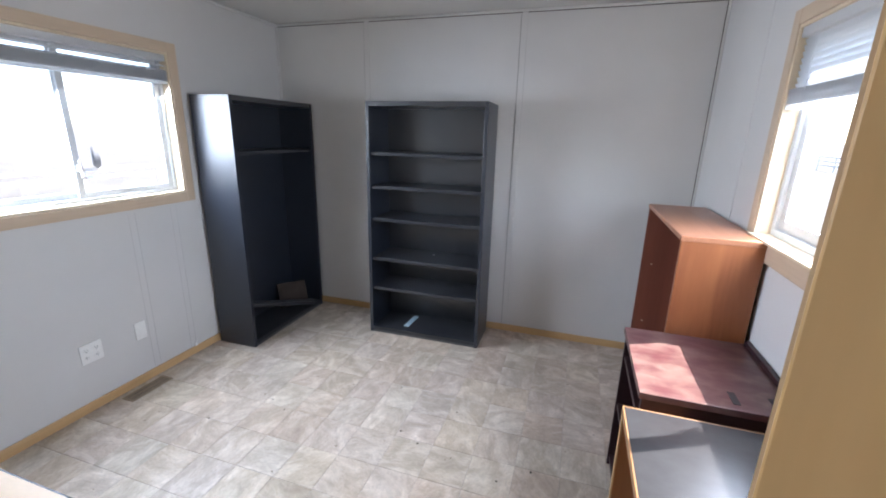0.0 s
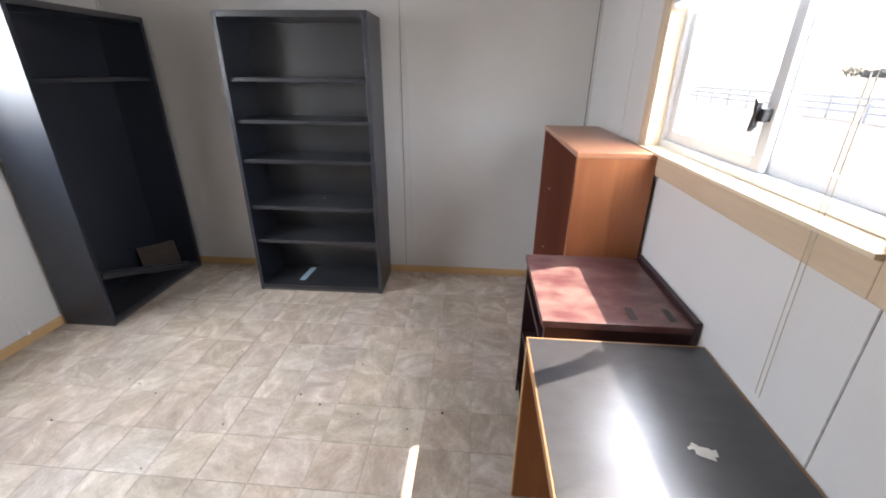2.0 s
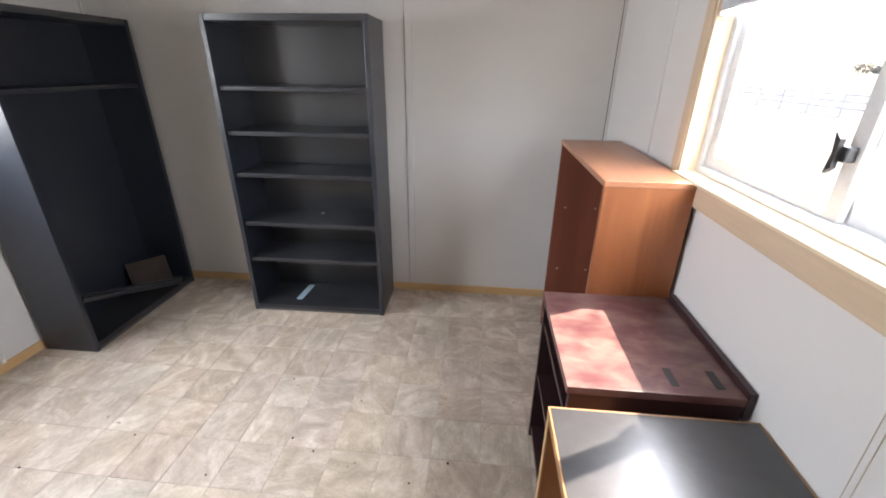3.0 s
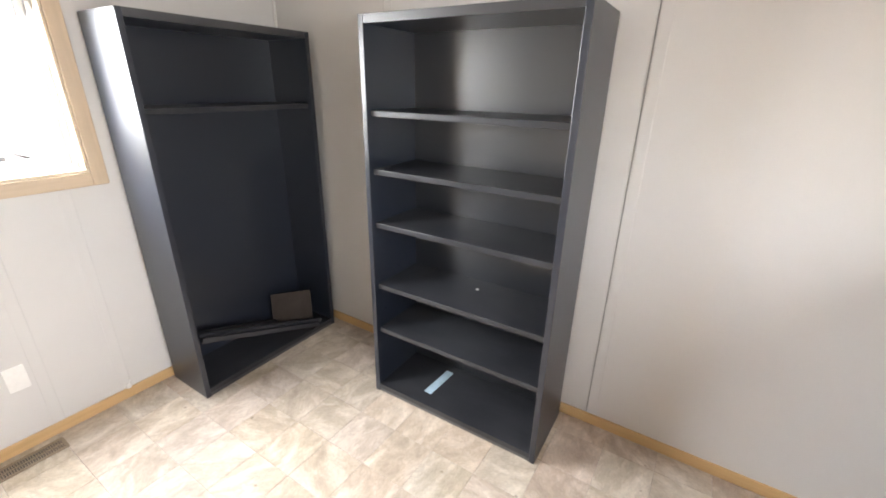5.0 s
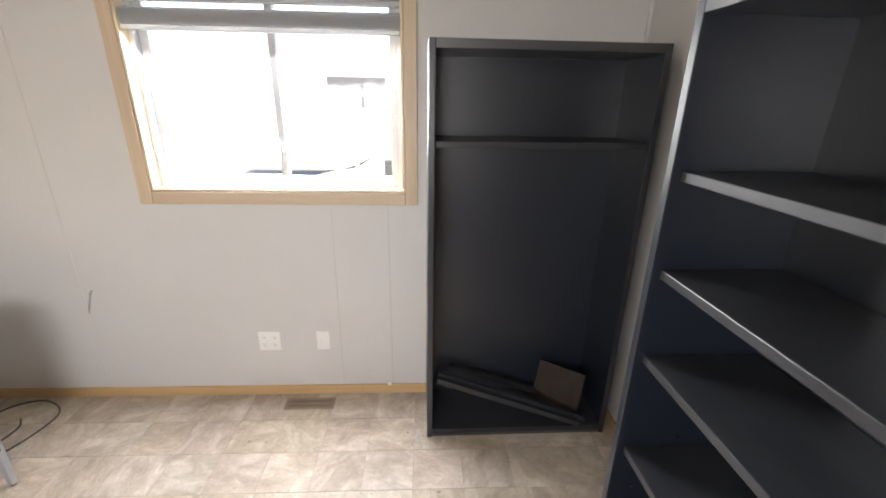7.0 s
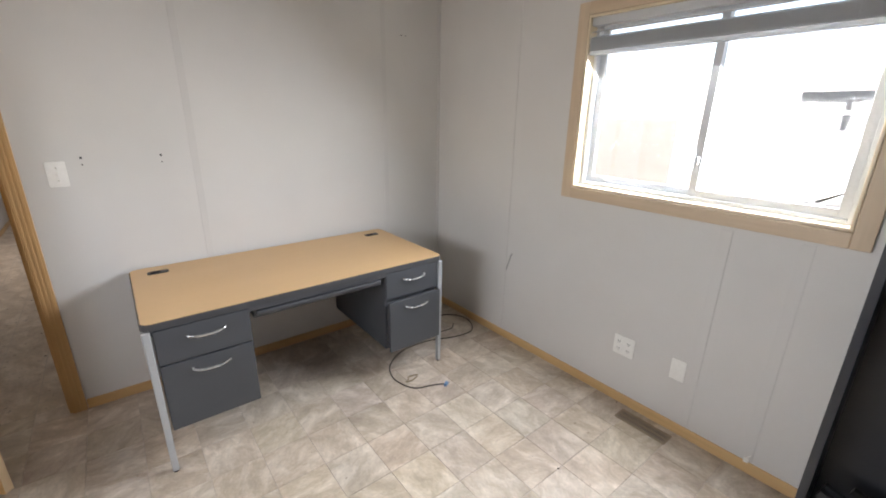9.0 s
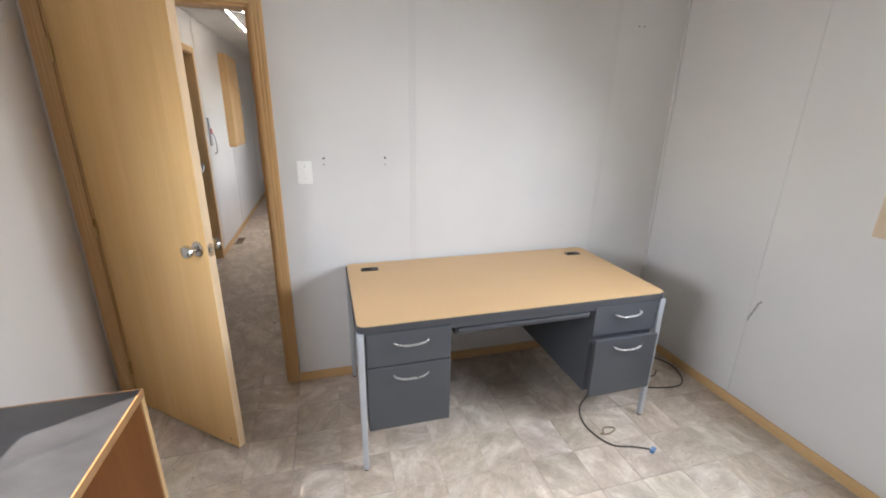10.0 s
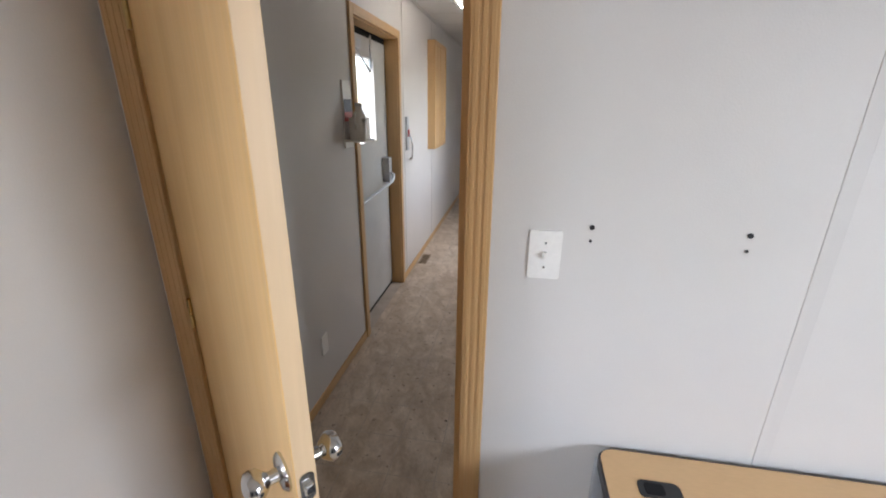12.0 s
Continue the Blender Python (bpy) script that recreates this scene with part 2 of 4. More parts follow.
M_BLACK_SATIN = mat("black_satin_laminate", (0.011, 0.015, 0.025), 0.36, vary=0.02, scale=1.5, fine=0.02, fine_scale=60, bump=0.004, spec=0.75, wear=-0.06)
M_BLACK_SATIN.node_tree.nodes["Principled BSDF"].inputs["Coat Weight"].default_value = 0.3
M_BLACK_SATIN.node_tree.nodes["Principled BSDF"].inputs["Coat Roughness"].default_value = 0.42
# Dust film, strengthened to paint the pale window sheen on shelves as well
M_BLACK_DUST_SHEEN = dusty("black_shelf_dust_sheen", (0.013, 0.014, 0.018), (0.17, 0.175, 0.185), 0.24, 0.32, 3.0, 0.0, 1.0)
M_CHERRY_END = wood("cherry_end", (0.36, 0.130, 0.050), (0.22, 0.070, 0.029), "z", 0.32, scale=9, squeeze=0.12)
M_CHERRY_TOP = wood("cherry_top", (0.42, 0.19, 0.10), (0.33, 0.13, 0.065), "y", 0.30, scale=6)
# Same cherry, with the open cabinet's inner shade put into the colour
M_CHERRY_SHADE = wood("cherry_shaded", (0.25, 0.088, 0.056), (0.19, 0.064, 0.042), "z", 0.38, scale=6)
M_MAROON = dusty("maroon_top_dusty", (0.085, 0.025, 0.030), (0.30, 0.225, 0.18), 0.48, 0.28, 11.0, 0.22, 0.90)
M_MAROON_D = mat("dark_mahogany", (0.036, 0.016, 0.019), 0.35, vary=0.04, bump=0.008)
M_DESK_TOP = dusty("black_desk_top_dusty", (0.020, 0.020, 0.023), (0.44, 0.46, 0.48), 0.05, 0.26, 9.0, 0.0, 1.1)
M_DESK_TOP.node_tree.nodes["Principled BSDF"].inputs["Specular IOR Level"].default_value = 0.7
M_DESK_TOP.node_tree.nodes["Principled BSDF"].inputs["Coat Weight"].default_value = 0.5
M_DESK_TOP.node_tree.nodes["Principled BSDF"].inputs["Coat Roughness"].default_value = 0.28
M_EDGE_Y = wood("maple_edge_y", (0.34, 0.18, 0.078), (0.26, 0.13, 0.052), "y", 0.4)
M_EDGE_X = wood("maple_edge_x", (0.34, 0.18, 0.078), (0.26, 0.13, 0.052), "x", 0.4)
M_DESK_SIDE = wood("cherry_side", (0.46, 0.20, 0.075), (0.36, 0.14, 0.05), "z", 0.38, scale=7)
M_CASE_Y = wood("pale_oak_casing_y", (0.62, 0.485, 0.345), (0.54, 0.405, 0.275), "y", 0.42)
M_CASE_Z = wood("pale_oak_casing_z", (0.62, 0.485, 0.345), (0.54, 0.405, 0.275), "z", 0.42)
# Oak lightened to paint sun and bounced light on jambs and sills
M_LIT_OAK_Y = wood("lit_oak_y", (0.74, 0.62, 0.45), (0.66, 0.53, 0.36), "y", 0.45)
M_LIT_OAK_Z = wood("lit_oak_z", (0.74, 0.62, 0.45), (0.66, 0.53, 0.36), "z", 0.45)
M_PLASTIC = mat("white_plastic", (0.86, 0.85, 0.82), 0.35, vary=0.01, bump=0.003)
M_DARK = mat("black_plastic", (0.015, 0.015, 0.016), 0.45, vary=0.03, bump=0.006)
M_BLIND = thin_vinyl("blind_vinyl", (0.86, 0.87, 0.88))
M_FRAME = mat("window_vinyl_frame", (0.56, 0.575, 0.585), 0.42, vary=0.015, bump=0.004)
M_GLASS = glass_material()
M_VENT = mat("bronze_vent", (0.34, 0.265, 0.19), 0.5, metal=0.2, vary=0.05, bump=0.01)
M_CABLE = mat("grey_cable", (0.085, 0.072, 0.058), 0.5, vary=0.03, bump=0.006)
M_TAN = mat("tan_tie", (0.34, 0.27, 0.18), 0.7, vary=0.05, bump=0.004)
M_BLUE = mat("blue_plug", (0.12, 0.24, 0.45), 0.4, vary=0.02, bump=0.003)
M_TAPE = mat("pale_blue_card", (0.40, 0.55, 0.64), 0.5, vary=0.05, scale=20, bump=0.003)
M_PAPER = mat("torn_paper", (0.55, 0.53, 0.48), 0.8, vary=0.05, scale=40, bump=0.02)
M_STEEL_DOOR = mat("grey_white_steel", (0.52, 0.53, 0.52), 0.45, vary=0.03, scale=3, bump=0.008)
M_GASKET = mat("dark_gasket", (0.016, 0.016, 0.017), 0.8, spec=0.2, vary=0.02, bump=0.006)
M_FLOOR = floor_material()
M_FLOOR_HALL = floor_material("marbled_vinyl_trodden", 0.69, 0.26)
M_JOINT = mat("floor_joint", (0.47, 0.41, 0.35), 0.7, vary=0.05, scale=8, bump=0.02)
M_BOARD = wood("grey_brown_board", (0.060, 0.047, 0.040), (0.042, 0.033, 0.028), "y", 0.85, scale=8)
M_BOARD.node_tree.nodes["Principled BSDF"].inputs["Specular IOR Level"].default_value = 0.12
# Diffuser coloured grey so the gaps between tubes look less brightly lit
M_LAMP_DIM = mat("dimmed_diffuser", (0.42, 0.42, 0.41), 0.5, vary=0.01, bump=0.0)
M_TUBE = glow("lamp_tube", (1.0, 0.95, 0.87), 4.0)
M_RED = mat("red_label", (0.45, 0.05, 0.05), 0.45, vary=0.03, bump=0.003)
M_NAVY = mat("navy_label", (0.03, 0.04, 0.10), 0.45, vary=0.03, bump=0.003)
M_BRASS = mat("brass", (0.62, 0.46, 0.20), 0.28, metal=1.0, vary=0.03, bump=0.003)


# ---- building helpers ----
def box(bm, x0, x1, y0, y1, z0, z1, bevel=0.0, seg=2):
    r = bmesh.ops.create_cube(bm, size=1.0)
    vs = r["verts"]
    bmesh.ops.transform(bm, verts=vs, matrix=Matrix.Translation(((x0 + x1) / 2, (y0 + y1) / 2, (z0 + z1) / 2)) @ Matrix.Diagonal((abs(x1 - x0), abs(y1 - y0), abs(z1 - z0), 1)))
    if bevel:
        es = list({e for v in vs for e in v.link_edges})
        bmesh.ops.bevel(bm, geom=es, offset=bevel, segments=seg, affect="EDGES", profile=0.5)
    return bm


def cyl(bm, p0, p1, r0, r1=None, seg=20, bevel=0.0):
    p0, p1 = Vector(p0), Vector(p1)
    d = p1 - p0
    m = Matrix.Translation((p0 + p1) / 2) @ d.to_track_quat("Z", "Y").to_matrix().to_4x4()
    r = bmesh.ops.create_cone(bm, cap_ends=True, segments=seg, radius1=r0, radius2=r0 if r1 is None else r1, depth=d.length, matrix=m)
    if bevel:
        es = [e for e in {e for v in r["verts"] for e in v.link_edges} if len(e.link_faces) == 2 and any(len(f.verts) > 4 for f in e.link_faces)]
        bmesh.ops.bevel(bm, geom=es, offset=bevel, segments=2, affect="EDGES")
    return bm


def tube(bm, pts, r, seg=8):
    """A round bar along smoothed points."""
    pts = [Vector(p) for p in pts]
    rings = []
    for i, p in enumerate(pts):
        d = (pts[min(i + 1, len(pts) - 1)] - pts[max(i - 1, 0)]).normalized()
        q = d.to_track_quat("Z", "Y")
        rings.append([bm.verts.new(p + q @ Vector((r * math.cos(a), r * math.sin(a), 0))) for a in (2 * math.pi * k / seg for k in range(seg))])
    for a, b in zip(rings, rings[1:]):
        for k in range(seg):
            bm.faces.new((a[k], a[(k + 1) % seg], b[(k + 1) % seg], b[k]))
    bm.faces.new(rings[0][::-1])
    bm.faces.new(rings[-1])
    return bm


def smooth_path(pts, n=8):
    pts = [Vector(p) for p in pts]
    out = []
    for i in range(len(pts) - 1):
        a, b, c, d = pts[max(i - 1, 0)], pts[i], pts[i + 1], pts[min(i + 2, len(pts) - 1)]
        for k in range(n):
            t = k / n
            out.append(0.5 * ((2 * b) + (c - a) * t + (2 * a - 5 * b + 4 * c - d) * t * t + (3 * b - a - 3 * c + d) * t ** 3))
    return out + [pts[-1]]


def rounded_slab(bm, x0, x1, y0, y1, z0, z1, r, seg=6, bevel=0.0):
    """A board with rounded corners in plan."""
    ring = []
    for cx, cy, a0 in ((x1 - r, y1 - r, 0), (x0 + r, y1 - r, 90), (x0 + r, y0 + r, 180), (x1 - r, y0 + r, 270)):
        for k in range(seg + 1):
            a = radians(a0 + 90 * k / seg)
            ring.append((cx + r * math.cos(a), cy + r * math.sin(a)))
    lo = [bm.verts.new((x, y, z0)) for x, y in ring]
    hi = [bm.verts.new((x, y, z1)) for x, y in ring]
    bm.faces.new(lo[::-1])
    top = bm.faces.new(hi)
    for i in range(len(ring)):
        j = (i + 1) % len(ring)
        bm.faces.new((lo[i], lo[j], hi[j], hi[i]))
    if bevel:
        bmesh.ops.bevel(bm, geom=list(top.edges), offset=bevel, segments=2, affect="EDGES")
    return bm


def revolve(bm, profile, base, axis, seg=24):
    """profile: (distance along axis, radius)."""
    q = Vector(axis).to_track_quat("Z", "Y")
    rings = []
    for d, r in profile:
        rings.append([bm.verts.new(Vector(base) + q @ Vector((r * math.cos(a), r * math.sin(a), d))) for a in (2 * math.pi * k / seg for k in range(seg))])
    for a, b in zip(rings, rings[1:]):
        for k in range(seg):
            bm.faces.new((a[k], a[(k + 1) % seg], b[(k + 1) % seg], b[k]))
    bm.faces.new(rings[0][::-1])
    bm.faces.new(rings[-1])
    return bm


def part(name, bm, material, parent=None, label="", smooth=False):
    me = bpy.data.meshes.new(name)
    bmesh.ops.recalc_face_normals(bm, faces=bm.faces[:])
    bm.to_mesh(me)
    bm.free()
    me.materials.append(material)
    if smooth:
        me.shade_smooth()
        me.set_sharp_from_angle(angle=radians(35))
    ob = new(name, me)
    if parent:
        ob.parent = parent
    if label:
        ob["label"] = label
    return ob


def thing(name, m, label, category, group="", kind=""):
    ob = new(name)
    ob.empty_display_size = 0.1
    ob.matrix_world = m
    return tagged(ob, label, category, group, kind)


def B(*a, bevel=0.0, seg=2):
    return box(bmesh.new(), *a, bevel=bevel, seg=seg)


# ---- large structure ----
def wall_x(name, x0, x1, y0, y1, holes, label):
    """A wall along y with openings (y0, y1, z0, z1)."""
    bm = bmesh.new()
    at = y0
    for a, b, z0, z1 in holes:
        box(bm, x0, x1, at, a, 0, TOP)
        if z0 > 0:
            box(bm, x0, x1, a, b, 0, z0)
        box(bm, x0, x1, a, b, z1, TOP)
        at = b
    box(bm, x0, x1, at, y1, 0, TOP)
    return tagged(part(name, bm, M_WALL), label, "wall", kind="structure")


DX0, DX1, DZ = 0.075, 0.885, 2.04
XY0, XY1, XZ = -2.930, -1.985, 2.085
wall_w = wall_x("wall_west", X0 - T, X0, Y0 - T, Y1 + T, [(*WW, WZ0, WZ1)], "pale grey vinyl-faced panel wall with a window")
FAR_WIN = (-9.6, -8.2)
# Opening out of view, added for the corridor's fill lamp
UNSEEN_WIN = (-4.5, -3.3)
wall_e = wall_x("wall_east", X1, X1 + T, HALL_END - T, Y1 + T, [(*FAR_WIN, 1.10, 2.08), (XY0, XY1, 0.0, XZ), (*EW, EZ0, WZ1)], "pale grey vinyl-faced panel wall with windows and exit door")
wall_n = tagged(part("wall_north", B(X0, X1, Y1, Y1 + T, 0, TOP), M_WALL), "pale grey panel wall with vertical batten seams", "wall", kind="structure")
bm = bmesh.new()
box(bm, X0, DX0, Y0 - T, Y0, 0, TOP)
box(bm, DX0, DX1, Y0 - T, Y0, DZ, TOP)
box(bm, DX1, X1, Y0 - T, Y0, 0, TOP)
wall_s = tagged(part("wall_south", bm, M_WALL), "pale grey panel partition wall with a doorway", "wall", kind="structure")
hall_w = wall_x("wall_hall_west", HALL_W - T, HALL_W, HALL_END, Y0 - T, [(*UNSEEN_WIN, 0.90, 2.0)], "plain grey corridor wall with an unseen window opening added for light")
hall_e = tagged(part("wall_hall_end", B(HALL_W - T, X1, HALL_END - T, HALL_END, 0, TOP), M_WALL), "plain grey wall closing the corridor", "wall", kind="structure")
ceil_bm = bmesh.new()
box(ceil_bm, X0 - T, X1 + T, Y0 - T / 2, Y1 + T, TOP, TOP + 0.08)
tagged(part("ceiling", ceil_bm, M_CEIL), "flat off-white ceiling board", "ceiling", kind="structure")
bm = bmesh.new()
y = Y0 - T / 2
while y > HALL_END:
    y2 = max(y - 0.61, HALL_END - T)
    box(bm, HALL_W - T, X1 + T, y2 + 0.004, y - 0.004, TOP, TOP + 0.02)
    y = y2
box(bm, HALL_W - T, X1 + T, HALL_END - T, Y0 - T / 2, TOP + 0.024, TOP + 0.08)
tagged(part("ceiling_hall", bm, M_CEIL), "white lay-in tile ceiling of the corridor", "ceiling", kind="structure")


def batten(x0, x1, y0, y1, z0, z1, parent, material=None):
    return part("batten", B(x0, x1, y0, y1, z0, z1, bevel=0.0008, seg=1), material or M_WALL, parent)


for x in (-1.535, -0.295):
    batten(x - 0.021, x + 0.021, Y1 - 0.004, Y1 + 0.002, 0.06, TOP - 0.02, wall_n)
    # Thin grey strip painted for the shadow line at the batten's edge
    batten(x - 0.027, x - 0.0235, Y1 - 0.0045, Y1 + 0.002, 0.06, TOP - 0.026, wall_n, M_SCUFF_SEAM if x > -1 else M_BATTEN)
for x in (-0.69, -1.905):
    batten(x - 0.018, x + 0.018, Y0 - 0.002, Y0 + 0.0018, 0.06, TOP - 0.02, wall_s, M_BATTEN)
for y, z1 in ((1.70, 1.10), (1.98, 1.10), (0.40, TOP - 0.02)):
    batten(X0 - 0.002, X0 + 0.002, y - 0.020, y + 0.020, 0.06, z1, wall_w)
    batten(X0 - 0.002, X0 + 0.003, y + 0.020, y + 0.024, 0.06, z1, wall_w, M_BATTEN)
batten(X1 - 0.0022, X1 + 0.002, 0.852, 0.857, 0.06, 1.117, wall_e, M_SCUFF_SEAM)
for y, z1 in ((-3.12, TOP - 0.02), (-4.34, TOP - 0.02), (-6.2, TOP - 0.02), (-7.4, TOP - 0.02), (2.45, TOP - 0.02)):
    batten(X1 - 0.003, X1 + 0.002, y - 0.018, y + 0.018, 0.06, z1, wall_e)
for y, z, ln, a in ((0.440, 0.575, 0.115, 72), (0.414, 0.510, 0.050, 82), (0.463, 0.642, 0.035, 55)):
    sc = part("scuff_mark", B(-0.0004, 0.0006, -ln / 2, ln / 2, -0.0055, 0.0055, bevel=0.0003, seg=1), M_SCUFF_SEAM, wall_w, "faint grey scuff mark")
    sc.matrix_world = pose(X0, y, z, a)
# Dark strips paint the shadow lines under the trim and in the corner
part("shadow_line", B(X0 + 0.016, X1 - 0.016, Y1 - 0.0035, Y1 + 0.002, TOP - 0.0250, TOP - 0.0205), M_SHADOW_LINE, wall_n, "dark strip painted as the shadow line below the ceiling trim")
part("shadow_line", B(X1 - 0.0185, X1 - 0.0145, Y1 - 0.0035, Y1 + 0.002, 0.06, TOP - 0.026), M_SHADOW_LINE, wall_n, "dark strip painted as the shadow line in the wall corner")
for x0, x1, y0, y1, w in ((X0, X0 + 0.014, Y1 - 0.014, Y1, wall_n), (X1 - 0.014, X1, Y1 - 0.014, Y1, wall_n), (X0, X0 + 0.014, Y0, Y0 + 0.014, wall_s)):
    part("corner_trim", B(x0, x1, y0, y1, 0.06, TOP - 0.022, bevel=0.003), M_WALL, w)


def baseboard(name, x0, x1, y0, y1, material, label="narrow oak baseboard along the wall"):
    bm = B(x0, x1, y0, y1, 0.0, 0.058, bevel=0.0035)
    return tagged(part(name, bm, material), label, "baseboard", kind="structure")


bt = 0.011
baseboard("baseboard", X0 + bt, X1 - bt, Y1 - bt, Y1, M_TRIM_X)
baseboard("baseboard", X0, X0 + bt, Y0 + bt, Y1, M_TRIM_Y)
baseboard("baseboard", X0, DX0 - 0.058, Y0, Y0 + bt, M_TRIM_X)
baseboard("baseboard", X1 - bt, X1, Y0 + 0.02, Y1, M_TRIM_Y)
baseboard("baseboard", X1 - bt, X1, XY1 + 0.06, Y0 - T, M_TRIM_Y)
baseboard("baseboard", X1 - bt, X1, HALL_END, XY0 - 0.06, M_TRIM_Y)
for n_, a in (("north", (X0, X1, Y1 - 0.016, Y1)), ("west", (X0, X0 + 0.016, Y0, Y1 - 0.016)), ("east", (X1 - 0.016, X1, Y0, Y1 - 0.016)), ("south", (X0 + 0.016, X1 - 0.016, Y0, Y0 + 0.016)), ("hall", (X1 - 0.016, X1, HALL_END, Y0 - T))):
    tagged(part("ceiling_trim_" + n_, B(*a, TOP - 0.020, TOP - 0.003, bevel=0.004), M_CEIL), "thin white trim where wall meets ceiling", "trim", kind="structure")


# ---- windows ----
def slider_window(name, x, side, y0, y1, WZ0, cb, slide, label, shift=0.0, f=0.028, g=0.044):
    """Horizontal slider in a wall along y. side: +1 room lies towards +x."""
    root = thing(name, pose(x, 0, 0), label, "window", kind="structure")
    s = side

    def bx(nm, a0, a1, b0, b1, c0, c1, material, parent=root, bevel=0.002, label=""):
        return part(nm, B(min(s * a0, s * a1), max(s * a0, s * a1), b0, b1, c0, c1, bevel=bevel), material, parent, label)

    cw = 0.062
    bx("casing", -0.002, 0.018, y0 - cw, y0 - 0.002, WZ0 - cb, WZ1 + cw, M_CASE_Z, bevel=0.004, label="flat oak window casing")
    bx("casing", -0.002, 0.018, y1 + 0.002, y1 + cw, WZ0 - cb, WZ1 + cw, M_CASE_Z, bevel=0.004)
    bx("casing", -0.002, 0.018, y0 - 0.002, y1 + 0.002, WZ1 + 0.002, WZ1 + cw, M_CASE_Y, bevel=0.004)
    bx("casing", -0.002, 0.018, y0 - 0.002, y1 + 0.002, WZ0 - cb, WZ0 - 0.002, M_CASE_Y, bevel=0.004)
    bx("jamb", -T, 0.014, y0, y0 + 0.012, WZ0 + 0.012, WZ1 - 0.012, M_LIT_OAK_Z)
    bx("jamb", -T, 0.014, y1 - 0.012, y1, WZ0 + 0.012, WZ1 - 0.012, M_LIT_OAK_Z)
    bx("jamb", -T, 0.014, y0, y1, WZ1 - 0.012, WZ1, M_LIT_OAK_Y)
    bx("window_sill", -T, 0.014 if s > 0 else 0.034, y0, y1, WZ0, WZ0 + 0.012, M_LIT_OAK_Y, label="oak sill painted pale for full sun")
    a, b, c, d = y0 + 0.013, y1 - 0.013, WZ0 + 0.013, WZ1 - 0.013
    bx("window_frame", -0.105, -0.045, a, a + f, c, d, M_FRAME, label="white vinyl slider frame")
    bx("window_frame", -0.105, -0.045, b - f, b, c, d, M_FRAME)
    bx("window_frame", -0.105, -0.045, a + f, b - f, c, c + f, M_FRAME)
    bx("window_frame", -0.105, -0.045, a + f, b - f, d - f, d, M_FRAME)
    mid = (a + b) / 2 + shift
    for (p, q, xx) in ((a + f, mid + g / 2, -0.092), (mid - g / 2, b - f, -0.068)):
        zz0, zz1 = c + f, d - f
        bx("sash_rail", xx - 0.009, xx + 0.009, p, p + g, zz0, zz1, M_FRAME)
        bx("sash_rail", xx - 0.009, xx + 0.009, q - g, q, zz0, zz1, M_FRAME)
        bx("sash_rail", xx - 0.009, xx + 0.009, p + g, q - g, zz0, zz0 + g, M_FRAME)
        bx("sash_rail", xx - 0.009, xx + 0.009, p + g, q - g, zz1 - g, zz1, M_FRAME)
        pane = bx("pane", xx - 0.002, xx + 0.002, p + g - 0.004, q - g + 0.004, zz0 + g - 0.004, zz1 - g + 0.004, M_GLASS, bevel=0)
        pane.visible_shadow = False
    lb = bmesh.new()
    lx = -s * 0.030
    box(lb, min(-s * 0.058, -s * 0.034), max(-s * 0.058, -s * 0.034), mid - 0.010, mid + 0.010, WZ0 + 0.180, WZ0 + 0.215, bevel=0.003)
    wing = 1.0 if slide > 0 else 0.25
    prof = ((0.006, 0.165), (0.030, 0.150), (0.020, 0.198), (0.030, 0.245), (0.006, 0.230))
    f0 = [lb.verts.new((lx - 0.006, mid + slide * (py * 0.75 + 0.004) * wing, WZ0 + pz)) for py, pz in prof]
    f1 = [lb.verts.new((lx + 0.006, mid + slide * (py * 0.75 + 0.004) * wing, WZ0 + pz)) for py, pz in prof]
    lb.faces.new(f0)
    lb.faces.new(f1[::-1])
    for i in range(5):
        lb.faces.new((f0[i], f1[i], f1[(i + 1) % 5], f0[(i + 1) % 5]))
    part("latch", lb, M_DARK if slide > 0 else M_FRAME, root, "sash latch")
    return root


win_w = slider_window("window_1", X0, 1, *WW, WZ0, 0.062, -1, "white vinyl sliding window with oak casing", 0.012, 0.018, 0.034)
win_e = slider_window("window_2", X1, -1, *EW, EZ0, 0.080, 1, "sunlit vinyl sliding window with oak casing and sill", -0.062)


